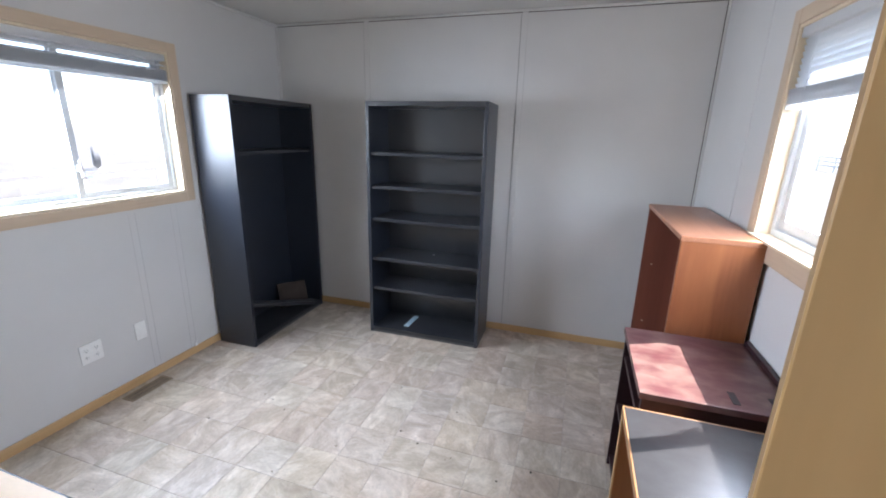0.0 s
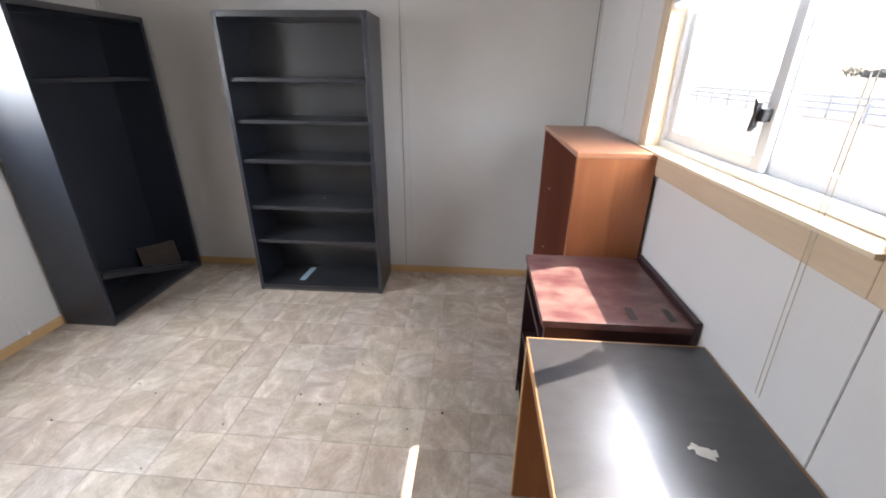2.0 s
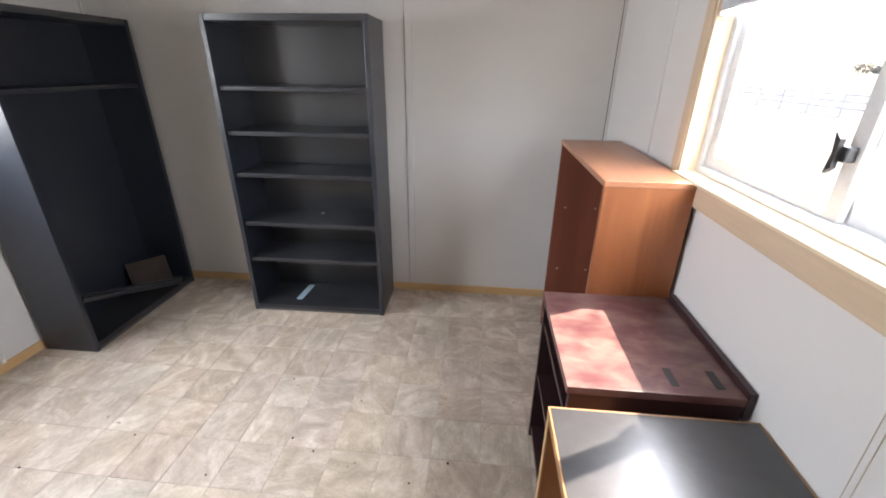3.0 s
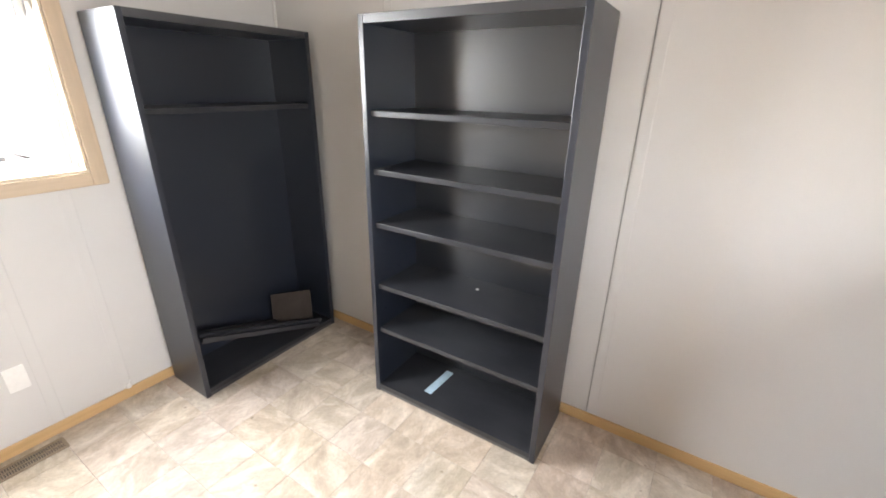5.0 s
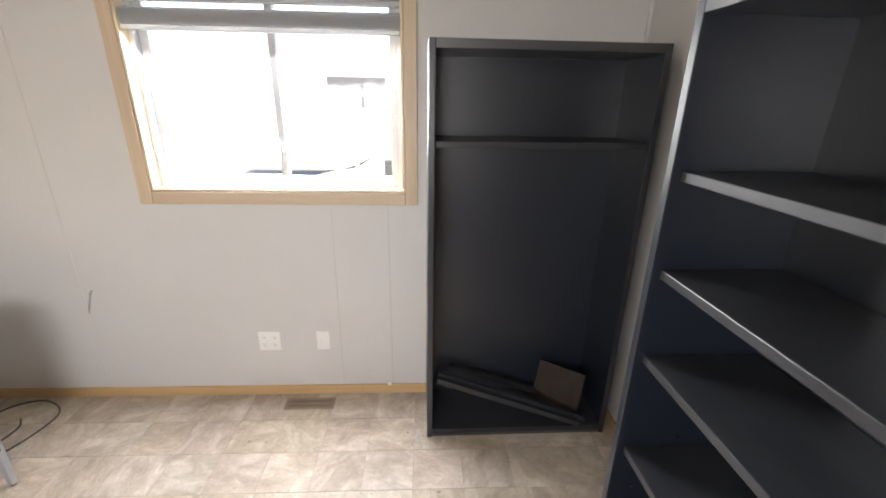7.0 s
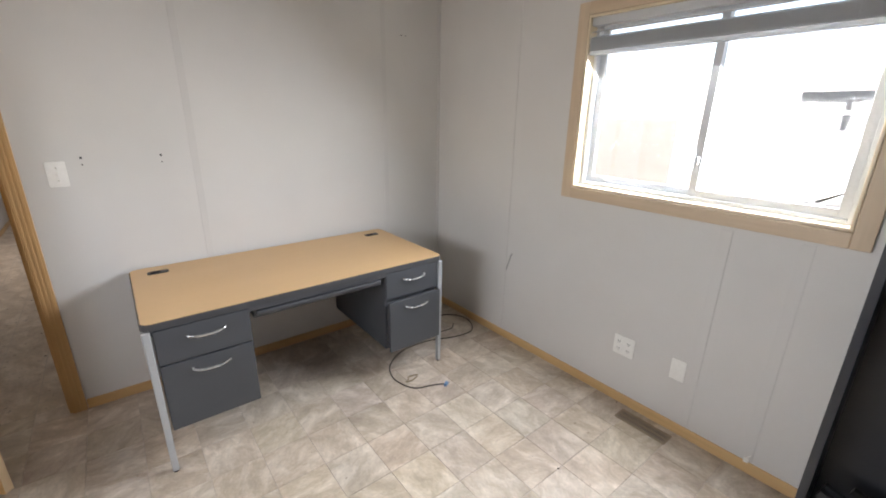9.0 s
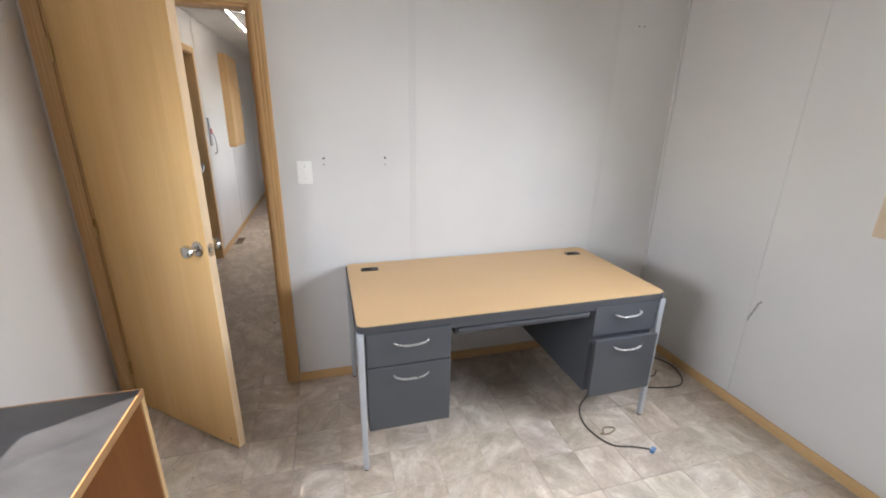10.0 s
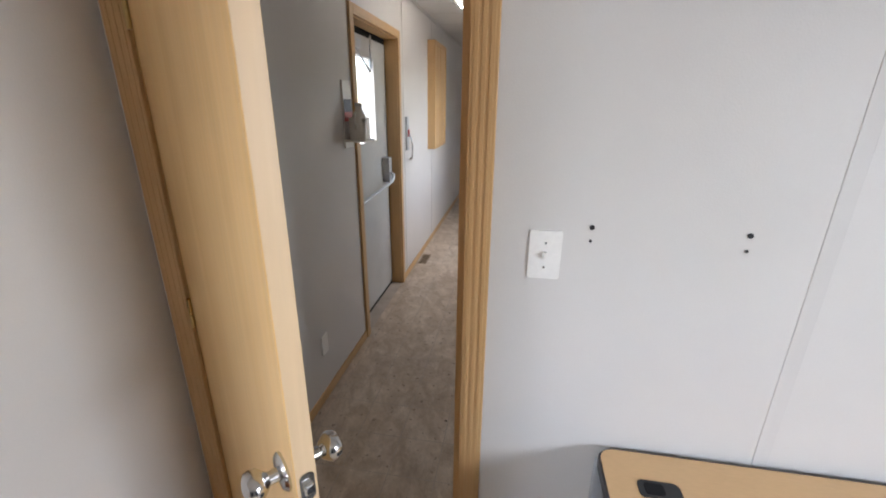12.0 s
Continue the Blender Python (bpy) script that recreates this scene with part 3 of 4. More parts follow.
def blind(x, side, y0, y1, bottom, slats, label, shape=((-0.035, 0.006), (-0.014, 0.001), (0.008, -0.010))):
    root = thing("mini_blind", pose(x, 0, 0), label, "window blind")
    s = side
    d0, d1 = -0.035, 0.008
    def bx(nm, z0, z1, a=d0, b=d1, material=M_BLIND, bev=0.003):
        return part(nm, B(min(s * a, s * b), max(s * a, s * b), y0, y1, z0, z1, bevel=bev), material, root)
    bx("headrail", WZ1 - 0.052, WZ1 - 0.014)
    stack = bottom + 0.022
    for k in range(16):
        z = stack + k * 0.0036
        bx("slat", z, z + 0.0018, bev=0)
    top = WZ1 - 0.060
    zz = stack + 0.050
    for k in range(slats):
        z = zz + (top - zz) * (k + 0.5) / slats
        bm = bmesh.new()
        vs = []
        for a, dz in shape:
            vs.append([bm.verts.new((s * a, yy, z + dz)) for yy in (y0, y1)])
        for p, q in zip(vs, vs[1:]):
            bm.faces.new((p[0], p[1], q[1], q[0]))
        bmesh.ops.solidify(bm, geom=bm.faces[:], thickness=0.0012)
        part("slat", bm, M_BLIND, root)
    bx("bottom_rail", bottom, bottom + 0.018)
    for yy in (y0 + 0.14, y1 - 0.14):
        part("ladder_cord", tube(bmesh.new(), [(s * 0.010, yy, bottom), (s * 0.010, yy, WZ1 - 0.05)], 0.0012, 5), M_BLIND, root)
    return root


blind(X0, 1, WW[0] + 0.016, WW[1] - 0.016, 1.868, 2, "white mini blind drawn up to the window's top")
bl_e = blind(X1, -1, EW[0] + 0.016, EW[1] - 0.016, 1.735, 8, "white mini blind half lowered with closed sunlit slats", ((-0.008, 0.015), (-0.013, 0.001), (-0.023, -0.014)))
for yy in (1.018, 1.034):
    pts = smooth_path([(-0.012, yy, 2.0), (-0.024, yy + 0.002, 1.5), (-0.024, yy - 0.002, 1.1), (-0.010, yy + 0.004, 0.76)])
    part("pull_cord", tube(bmesh.new(), pts, 0.0011, 6), M_CORD, bl_e, "thin hanging pull cord")

# ---- doorway and open door ----
dw = thing("door_casing", pose(0, 0, 0), "oak door casing round the office doorway", "door frame", kind="structure")
cw = 0.056
def fluted(x0, x1, y0, y1, z0, z1, side):
    bm = bmesh.new()
    w = x1 - x0
    box(bm, x0, x1, y0, y1, z0, z1, bevel=0.002, seg=1)
    for k in (0.12, 0.40, 0.68):
        ya, yb = (y1 - 0.001, y1 + 0.002) if side > 0 else (y0 - 0.002, y0 + 0.001)
        box(bm, x0 + w * k, x0 + w * (k + 0.2), ya, yb, z0, z1, bevel=0.002, seg=1)
    return bm
for side, ya, yb in ((1, Y0 - 0.002, Y0 + 0.014), (-1, Y0 - T - 0.014, Y0 - T + 0.002)):
    part("casing", fluted(DX0 - cw, DX0 + 0.006, ya, yb, 0, DZ + cw, side), M_TRIM_Z, dw)
    part("casing", fluted(DX1 - 0.006, min(DX1 + cw, X1 - 0.001), ya, yb, 0, DZ + cw, side), M_TRIM_Z, dw)
    part("casing", B(DX0 + 0.006, DX1 - 0.006, ya, yb, DZ - 0.006, DZ + cw, bevel=0.002), M_TRIM_X, dw)
part("jamb", B(DX0 - 0.001, DX0 + 0.018, Y0 - T, Y0, 0, DZ - 0.018, bevel=0.001), M_TRIM_Z, dw)
part("jamb", B(DX1 - 0.018, DX1 + 0.001, Y0 - T, Y0, 0, DZ - 0.018, bevel=0.001), M_TRIM_Z, dw)
part("jamb", B(DX0, DX1, Y0 - T, Y0, DZ - 0.018, DZ, bevel=0.001), M_TRIM_X, dw)
part("door_stop", B(DX0 + 0.018, DX0 + 0.028, Y0 - 0.075, Y0 - 0.045, 0, DZ - 0.018, bevel=0.002), M_TRIM_Z, dw)
part("door_stop", B(DX1 - 0.028, DX1 - 0.018, Y0 - 0.075, Y0 - 0.045, 0, DZ - 0.018, bevel=0.002), M_TRIM_Z, dw)
part("strike_plate", B(DX0 + 0.018, DX0 + 0.0195, Y0 - 0.04, Y0 - 0.012, 0.97, 1.05), M_CHROME, dw, "nickel strike plate")

HINGE, TIP = Vector((0.862, Y0 + 0.014)), Vector((0.271, 0.130))
DW = (TIP - HINGE).length - 0.010
ang = math.degrees(math.atan2(*(TIP - HINGE).yx))
door = thing("door_1", pose(HINGE.x, HINGE.y, 0, 0, 0, ang), "birch veneer interior door standing half open", "door", kind="structure")
DT = 0.035
# local x runs from hinge to free edge; the room face looks to local -y
leaf = part("door_leaf", B(0, DW, -0.0, DT, 0.012, 2.02, bevel=0.0015), M_DOOR, door)
part("edge_strip", B(DW, DW + 0.0015, 0.0015, DT - 0.0015, 0.014, 2.018), M_DOOR_EDGE, door)
def knob(sy):
    k = part("rosette", revolve(bmesh.new(), [(0, 0.033), (0.004, 0.033), (0.009, 0.028), (0.011, 0.014)], (DW - 0.052, DT if sy > 0 else 0, 1.02), (0, sy, 0)), M_CHROME, door, "satin nickel rosette", smooth=True)
    part("door_knob", revolve(bmesh.new(), [(0.008, 0.012), (0.026, 0.011), (0.032, 0.018), (0.040, 0.0255), (0.050, 0.0275), (0.059, 0.024), (0.064, 0.015), (0.066, 0.004)], (DW - 0.052, DT if sy > 0 else 0, 1.02), (0, sy, 0)), M_CHROME, door, "round satin nickel knob", smooth=True)
knob(1)
knob(-1)
lt = bmesh.new()
rounded_slab(lt, -0.012, 0.012, -0.028, 0.028, 0, 0.002, 0.010)
bmesh.ops.transform(lt, verts=lt.verts[:], matrix=Matrix.Translation((DW + 0.0015, DT / 2, 1.02)) @ Matrix.Rotation(radians(90), 4, "Y") @ Matrix.Rotation(radians(90), 4, "Z"))
part("latch_plate", lt, M_CHROME, door, "nickel latch plate")
part("latch_bolt", B(DW, DW + 0.012, DT / 2 - 0.008, DT / 2 + 0.008, 1.01, 1.03, bevel=0.003), M_CHROME, door)
for z in (0.25, 1.02, 1.80):
    hb = bmesh.new()
    cyl(hb, (-0.006, -0.006, z - 0.045), (-0.006, -0.006, z + 0.045), 0.006, seg=12)
    box(hb, -0.004, 0.0, 0.002, 0.030, z - 0.045, z + 0.045, bevel=0.0006, seg=1)
    for k in range(1, 5):
        cyl(hb, (-0.006, -0.006, z - 0.0455 + k * 0.018), (-0.006, -0.006, z - 0.0445 + k * 0.018), 0.0066, seg=12)
    part("hinge", hb, M_BRASS, door, "brass butt hinge")
part("screw_hole", cyl(bmesh.new(), (DW - 0.05, -0.0008, 0.05), (DW - 0.05, 0.001, 0.05), 0.004, seg=10), M_DARK, door)

# ---- exit door in the corridor ----
ed = thing("door_2", pose(0, 0, 0), "grey steel exit door with vision panel and panic bar", "door", kind="structure")
for a, b in ((XY0 - 0.055, XY0 + 0.004), (XY1 - 0.004, XY1 + 0.055)):
    part("casing", B(X1 - 0.016, X1 + 0.002, a, b, 0, XZ + 0.055, bevel=0.003), M_TRIM_Z, ed, "oak casing")
part("casing", B(X1 - 0.016, X1 + 0.002, XY0 + 0.004, XY1 - 0.004, XZ - 0.004, XZ + 0.055, bevel=0.003), M_TRIM_Y, ed)
part("jamb", B(X1, X1 + T, XY0, XY0 + 0.012, 0, XZ), M_TRIM_Z, ed)
part("jamb", B(X1, X1 + T, XY1 - 0.012, XY1, 0, XZ), M_TRIM_Z, ed)
part("jamb", B(X1, X1 + T, XY0 + 0.012, XY1 - 0.012, XZ - 0.012, XZ), M_TRIM_Y, ed)
sx0, sx1 = X1 + 0.092, X1 + 0.13
gy0, gy1, gz0, gz1 = -2.60, -2.23, 1.33, 1.90
bm = bmesh.new()
y0, y1 = XY0 + 0.03, XY1 - 0.03
box(bm, sx0, sx1, y0, gy0, 0.03, 2.03)
box(bm, sx0, sx1, gy1, y1, 0.03, 2.03)
box(bm, sx0, sx1, gy0, gy1, 0.03, gz0)
box(bm, sx0, sx1, gy0, gy1, gz1, 2.03)
slab = part("door_leaf", bm, M_STEEL_DOOR, ed)
for a in ((XY0 + 0.012, XY0 + 0.03, 0, 2.0735), (XY1 - 0.03, XY1 - 0.012, 0, 2.0735), (XY0 + 0.03, XY1 - 0.03, 2.03, 2.0735), (XY0 + 0.03, XY1 - 0.03, 0.0, 0.03)):
    part("gasket", B(sx0 + 0.004, sx1 + 0.02, *a), M_GASKET, ed, "dark weatherstrip")
for a in ((gy0 - 0.018, gy0, gz0 - 0.018, gz1 + 0.018), (gy1, gy1 + 0.018, gz0 - 0.018, gz1 + 0.018), (gy0, gy1, gz0 - 0.018, gz0), (gy0, gy1, gz1, gz1 + 0.018)):
    part("glass_trim", B(sx0 - 0.008, sx0 + 0.004, *a, bevel=0.002), M_STEEL_DOOR, ed)
pn = part("pane", B(sx0 + 0.014, sx0 + 0.020, gy0, gy1, gz0, gz1), M_GLASS, ed)
pn.visible_shadow = False
pb = bmesh.new()
box(pb, sx0 - 0.055, sx0, -2.83, -2.75, 0.98, 1.18, bevel=0.008)
part("panic_box", pb, M_SILVER, ed, "grey panic device box")
part("panic_bar", tube(bmesh.new(), smooth_path([(sx0 - 0.03, -2.79, 1.06), (sx0 - 0.085, -2.77, 1.04), (sx0 - 0.085, -2.70, 0.99), (sx0 - 0.075, -2.40, 0.97), (sx0 - 0.07, -2.08, 0.955), (sx0 - 0.01, -2.03, 0.955)]), 0.011, 10), M_SILVER, ed, "bent steel push bar", smooth=True)
cb = bmesh.new()
tube(cb, [(sx0 - 0.02, -2.52, 2.045), (sx0 - 0.05, -2.40, 1.80)], 0.007, 8)
tube(cb, [(sx0 - 0.05, -2.40, 1.80), (sx0 - 0.02, -2.15, 1.98)], 0.007, 8)
box(cb, sx0 - 0.05, sx0, -2.25, -2.05, 1.93, 1.99, bevel=0.006)
part("door_closer", cb, M_SILVER, ed, "door closer with folding arm")

# ---- floor ----
tagged(part("subfloor", B(X0 - T, X1 + T, HALL_END - T, Y1 + T, -0.12, -0.0025), M_JOINT), "brown joint lines under the floor tiles", "floor", kind="structure")

# ---- black bookcases ----
def bookcase(name, m, shelves, label, d=0.36, inside=None):
    """Local x runs along the front, local y into the case."""
    w, h, t = 0.910, 1.820, 0.026
    root = thing(name, m, label, "bookcase", "black bookcases")
    part("side_panel", B(0, t, 0, d, 0, h, bevel=0.002), M_BLACK_SATIN, root)
    part("side_panel", B(w - t, w, 0, d, 0, h, bevel=0.002), M_BLACK_SATIN, root)
    part("top_panel", B(t, w - t, 0.001, d, h - 0.034, h, bevel=0.002), M_BLACK, root)
    part("back_panel", B(t, w - t, d - 0.012, d - 0.004, 0.03, h - 0.034), inside or M_BLACK, root)
    part("bottom_shelf", B(t, w - t, 0.001, d - 0.012, 0.02, 0.048, bevel=0.002), M_BLACK_DUST_SHEEN, root)
    part("kick_rail", B(t, w - t, 0.006, 0.02, 0.0, 0.02), M_BLACK, root)
    for z in shelves:
        part("shelf", B(t + 0.001, w - t - 0.001, 0.024, d - 0.014, z - 0.025, z, bevel=0.0025), M_BLACK_DUST_SHEEN, root)
    return root


case_b = bookcase("bookcase", pose(-1.346, 2.757, 0, 0, 0, 1.0), (1.462, 1.213, 0.962, 0.643, 0.393), "tall black laminate bookcase, five shelves with dust and painted sheen")
case_a = bookcase("bookcase", pose(-2.031, 2.197, 0, 0, 0, 90.6), (1.455,), "tall black bookcase, mostly empty with one upper shelf", 0.325, M_BLACK_SATIN)
# shelf pins and crumbs of chipped board
for x, y, z in ((0.055, 0.16, 0.70), (0.028, 0.07, 0.485), (0.028, 0.25, 0.485), (0.884, 0.09, 0.14)):
    part("shelf_pin", cyl(bmesh.new(), (x - 0.004, y, z), (x + 0.004, y, z), 0.0035, seg=8), M_CHROME, case_b, "small metal shelf pin")


def loose_strip(p0, p1, label):
    """A narrow board from p0 down to p1."""
    d = Vector(p1) - Vector(p0)
    ob = part("shelf_strip", B(0, d.length, -0.012, 0.012, -0.014, 0.014, bevel=0.002), M_BLACK_DUST_SHEEN)
    ob.matrix_world = Matrix.Translation(p0) @ d.to_track_quat("X", "Z").to_matrix().to_4x4()
    return tagged(ob, label, "shelf strip", "loose shelf strips")


for p0, p1 in (((-2.093, 2.252, 0.335), (-2.070, 3.010, 0.066)), ((-2.060, 2.246, 0.325), (-2.042, 2.970, 0.064)), ((-2.300, 2.320, 0.232), (-2.255, 2.885, 0.066))):
    loose_strip(p0, p1, "narrow black shelf strip leaning inside the bookcase")
q0, qx, qz = Vector((-2.262, 2.786, 0.052)), Vector((0.155, 0.205, 0.0)).normalized(), Vector((-0.03, 0.10, 0.19))
qz = (qz - qx * qz.dot(qx)).normalized()
qy = qz.cross(qx)
bx = part("board_offcut", B(0, 0.25, -0.016, 0, 0, 0.215, bevel=0.002), M_BOARD)
bx.matrix_world = Matrix.Translation(q0) @ Matrix((qx, qy, qz)).transposed().to_4x4()
tagged(bx, "grey-brown board offcut leaning in the black bookcase", "board")
tp = part("card_strip", B(-0.105, 0.105, -0.022, 0.022, 0, 0.002), M_TAPE)
tp.matrix_world = pose(-1.056, 2.948, 0.0492, 0, 0, 87)
tagged(tp, "pale blue card strip lying on the bottom shelf", "card")
ch = part("paint_chip", B(-0.008, 0.008, -0.006, 0.006, 0, 0.003, bevel=0.001), M_PLASTIC)
ch.matrix_world = pose(-0.883, 3.004, 0.6455, 0, 0, 25)
tagged(ch, "tiny white chip on a black shelf", "debris")

# ---- cherry cabinet, credenza and desk under the east window ----
hx0, hx1, hy0, hy1, hh = 0.626, 0.940, 1.886, 2.813, 1.208
hut = thing("open_cabinet", pose(hx0, hy0, 0), "cherry wood open cabinet with bare inside below the window", "cabinet")
w, d = hy1 - hy0, hx1 - hx0
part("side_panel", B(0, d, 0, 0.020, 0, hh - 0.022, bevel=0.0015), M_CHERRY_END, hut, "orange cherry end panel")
part("side_panel", B(0, d, w - 0.020, w, 0, hh - 0.022, bevel=0.0015), M_CHERRY_SHADE, hut, "cherry end panel darkened for shade, with peg holes")
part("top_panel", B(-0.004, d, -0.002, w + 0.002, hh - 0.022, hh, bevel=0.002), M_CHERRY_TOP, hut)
part("back_panel", B(d - 0.010, d - 0.004, 0.020, w - 0.020, 0.06, hh - 0.022), M_CHERRY_SHADE, hut)
part("bottom_shelf", B(0.004, d - 0.010, 0.020, w - 0.020, 0.07, 0.092, bevel=0.001), M_CHERRY_SHADE, hut)
part("kick_board", B(0.03, 0.046, 0.020, w - 0.020, 0, 0.07), M_MAROON_D, hut)
for x in (0.06, 0.235):
    for z in (0.42, 0.82):
        # Pale colour paints the bright glint of small brass pegs
        part("peg_hole", cyl(bmesh.new(), (x, w - 0.0225, z), (x, w - 0.019, z), 0.005, seg=10), M_LIT_OAK_Z, hut, "shelf peg coloured pale for its brass glint")

cx0, cx1, cy0, cy1, chh = 0.459, 0.954, 1.332, 1.872, 0.757
cre = thing("credenza", pose(cx0, cy0, 0), "dark mahogany cabinet with dusty maroon top and cable slots", "cabinet")
w, d = cy1 - cy0, cx1 - cx0
part("top", B(-0.006, d - 0.022, -0.004, w, chh - 0.026, chh, bevel=0.002), M_MAROON, cre, "dusty maroon laminate top")
part("back_lip", B(d - 0.021, d, -0.004, w, chh - 0.07, chh + 0.018, bevel=0.002), M_MAROON_D, cre)
part("side_panel", B(0.004, d - 0.022, 0, 0.022, 0, chh - 0.026, bevel=0.001), M_MAROON_D, cre)
part("side_panel", B(0.004, d - 0.022, w - 0.022, w, 0, chh - 0.026, bevel=0.001), M_MAROON_D, cre)
part("back_panel", B(d - 0.030, d - 0.022, 0.022, w - 0.022, 0.03, chh - 0.026), M_MAROON_D, cre)
for z in (0.06, 0.36, 0.62):
    part("shelf", B(0.010, d - 0.03, 0.022, w - 0.022, z - 0.02, z, bevel=0.001), M_MAROON_D, cre)
part("kick_board", B(0.03, 0.045, 0.022, w - 0.022, 0, 0.04), M_DARK, cre)
for x in (0.299, 0.422):
    part("cable_slot", B(x - 0.011, x + 0.011, 0.030, 0.105, chh - 0.001, chh + 0.0012), M_DARK, cre, "black cable slot")

ex0, ex1, ey0, ey1, eh = 0.400, 0.953, 0.595, 1.291, 0.716
dsk = thing("small_desk", pose(ex0, ey0, 0), "small open desk with dusty black top and maple edges", "desk")
w, d = ey1 - ey0, ex1 - ex0
part("desktop", B(0.005, d - 0.005, 0.006, w - 0.006, eh - 0.028, eh, bevel=0.0012), M_DESK_TOP, dsk, "dusty black laminate top")
part("edge_band", B(0, 0.005, 0, w, eh - 0.028, eh, bevel=0.0012), M_EDGE_Y, dsk, "worn maple edge")
part("edge_band", B(d - 0.005, d, 0, w, eh - 0.028, eh, bevel=0.0012), M_EDGE_Y, dsk)
part("edge_band", B(0.005, d - 0.005, 0, 0.006, eh - 0.028, eh, bevel=0.0012), M_EDGE_X, dsk)
part("edge_band", B(0.005, d - 0.005, w - 0.006, w, eh - 0.028, eh, bevel=0.0012), M_EDGE_X, dsk)
for a, b in ((0.002, 0.024), (w - 0.024, w - 0.002)):
    sp = part("side_panel", B(0.006, d - 0.004, a, b, 0, eh - 0.028, bevel=0.001), M_DESK_SIDE, dsk, "reddish cherry side panel")
    part("front_edge", B(0.001, 0.006, a, b, 0, eh - 0.028), M_TRIM_Z, sp, "pale maple edge")
part("modesty_panel", B(d - 0.03, d - 0.012, 0.024, w - 0.024, 0.08, eh - 0.028), M_DESK_SIDE, dsk)
# torn sticker left on the top
bm = bmesh.new()
random.seed(5)
for k, (x, y, a, b, r) in enumerate(((0, 0, 0.034, 0.026, 8), (0.018, 0.004, 0.022, 0.016, 24), (-0.014, 0.006, 0.018, 0.014, -15), (0.008, -0.010, 0.030, 0.010, 4), (-0.024, -0.002, 0.010, 0.005, 30))):
    c = box(bmesh.new(), -a / 2, a / 2, -b / 2, b / 2, 0, 0.0008 + 0.0003 * k)
    bmesh.ops.transform(c, verts=c.verts[:], matrix=pose(x, y, 0, 0, 0, r))
    for v in c.verts:
        v.co.x += random.uniform(-0.003, 0.003)
        v.co.y += random.uniform(-0.003, 0.003)
    tmp = bpy.data.meshes.new("tmp")
    c.to_mesh(tmp)
    c.free()
    bm.from_mesh(tmp)
    bpy.data.meshes.remove(tmp)
st = part("torn_sticker", bm, M_PAPER)
st.matrix_world = pose(0.755, 0.878, eh + 0.0004, 0, 0, -20)
tagged(st, "torn white sticker remnant on the black desk top", "sticker")

# ---- double pedestal desk ----
KX0, KX1, KY0, KY1, KH = -1.820, -0.287, -0.362, 0.412, 0.742
kd = thing("office_desk", pose(KX0, KY0, 0), "double pedestal office desk with oak laminate top and charcoal steel body", "desk")
w, d = KX1 - KX0, KY1 - KY0
top = part("desktop", rounded_slab(bmesh.new(), 0.006, w - 0.006, 0.006, d - 0.006, KH - 0.020, KH, 0.034, bevel=0.0015), M_OAK_TOP, kd, "oak laminate desk top", smooth=True)
part("edge_band", rounded_slab(bmesh.new(), 0, w, 0, d, KH - 0.032, KH - 0.0035, 0.040, bevel=0.003), M_GREY_EDGE, kd, "charcoal rubber edge", smooth=True)
part("apron", B(0.03, w - 0.03, 0.03, d - 0.012, KH - 0.058, KH - 0.032), M_GREY, kd)
for gx, gy in ((0.135, 0.125), (w - 0.125, 0.118)):
    g = part("grommet", rounded_slab(bmesh.new(), gx - 0.048, gx + 0.048, gy - 0.024, gy + 0.024, KH - 0.004, KH + 0.003, 0.012, bevel=0.001), M_DARK, kd, "black cable grommet")
    part("grommet_lid", rounded_slab(bmesh.new(), gx - 0.010, gx + 0.034, gy - 0.016, gy + 0.016, KH + 0.003, KH + 0.0045, 0.008), M_GASKET, g)


def handle(parent, cx, y, z, ln=0.150):
    pts = smooth_path([(cx - ln / 2, y, z + 0.005), (cx - ln / 2 + 0.005, y + 0.016, z + 0.004), (cx - ln / 4, y + 0.025, z - 0.003), (cx, y + 0.027, z - 0.004), (cx + ln / 4, y + 0.025, z - 0.003), (cx + ln / 2 - 0.005, y + 0.016, z + 0.004), (cx + ln / 2, y, z + 0.005)], 5)
    part("handle", tube(bmesh.new(), pts, 0.0048, 8), M_HANDLE, parent, "bowed silver handle", smooth=True)


def pedestal(x0, x1, lower_pull):
    p = part("pedestal", B(x0, x1, 0.045, d - 0.028, 0.215, KH - 0.034, bevel=0.002), M_GREY, kd, "charcoal steel drawer pedestal")
    fy = d - 0.027
    for z0, z1, pull in ((0.540, KH - 0.040, 0.0), (0.213, 0.533, lower_pull)):
        f = part("drawer_front", B(x0 + 0.001, x1 - 0.001, fy + pull, fy + pull + 0.018, z0, z1, bevel=0.003), M_GREY, p, "charcoal steel drawer front")
        if pull:
            part("drawer_box", B(x0 + 0.014, x1 - 0.014, fy - 0.10, fy + pull, z0 + 0.03, z1 - 0.03), M_GREY_EDGE, p)
        zc = z1 - 0.055 if z1 > 0.6 else z1 - 0.05
        handle(p, (x0 + x1) / 2 - 0.005, fy + pull + 0.018, zc)
    return p


pedestal(w - 0.41, w - 0.038, 0.0)
pedestal(0.038, 0.40, 0.034)
part("pencil_drawer", B(0.42, w - 0.43, d - 0.30, d - 0.030, KH - 0.104, KH - 0.060, bevel=0.003), M_GREY, kd)
part("drawer_pull", B(0.43, w - 0.44, d - 0.034, d - 0.008, KH - 0.086, KH - 0.066, bevel=0.005), M_GREY_EDGE, kd)
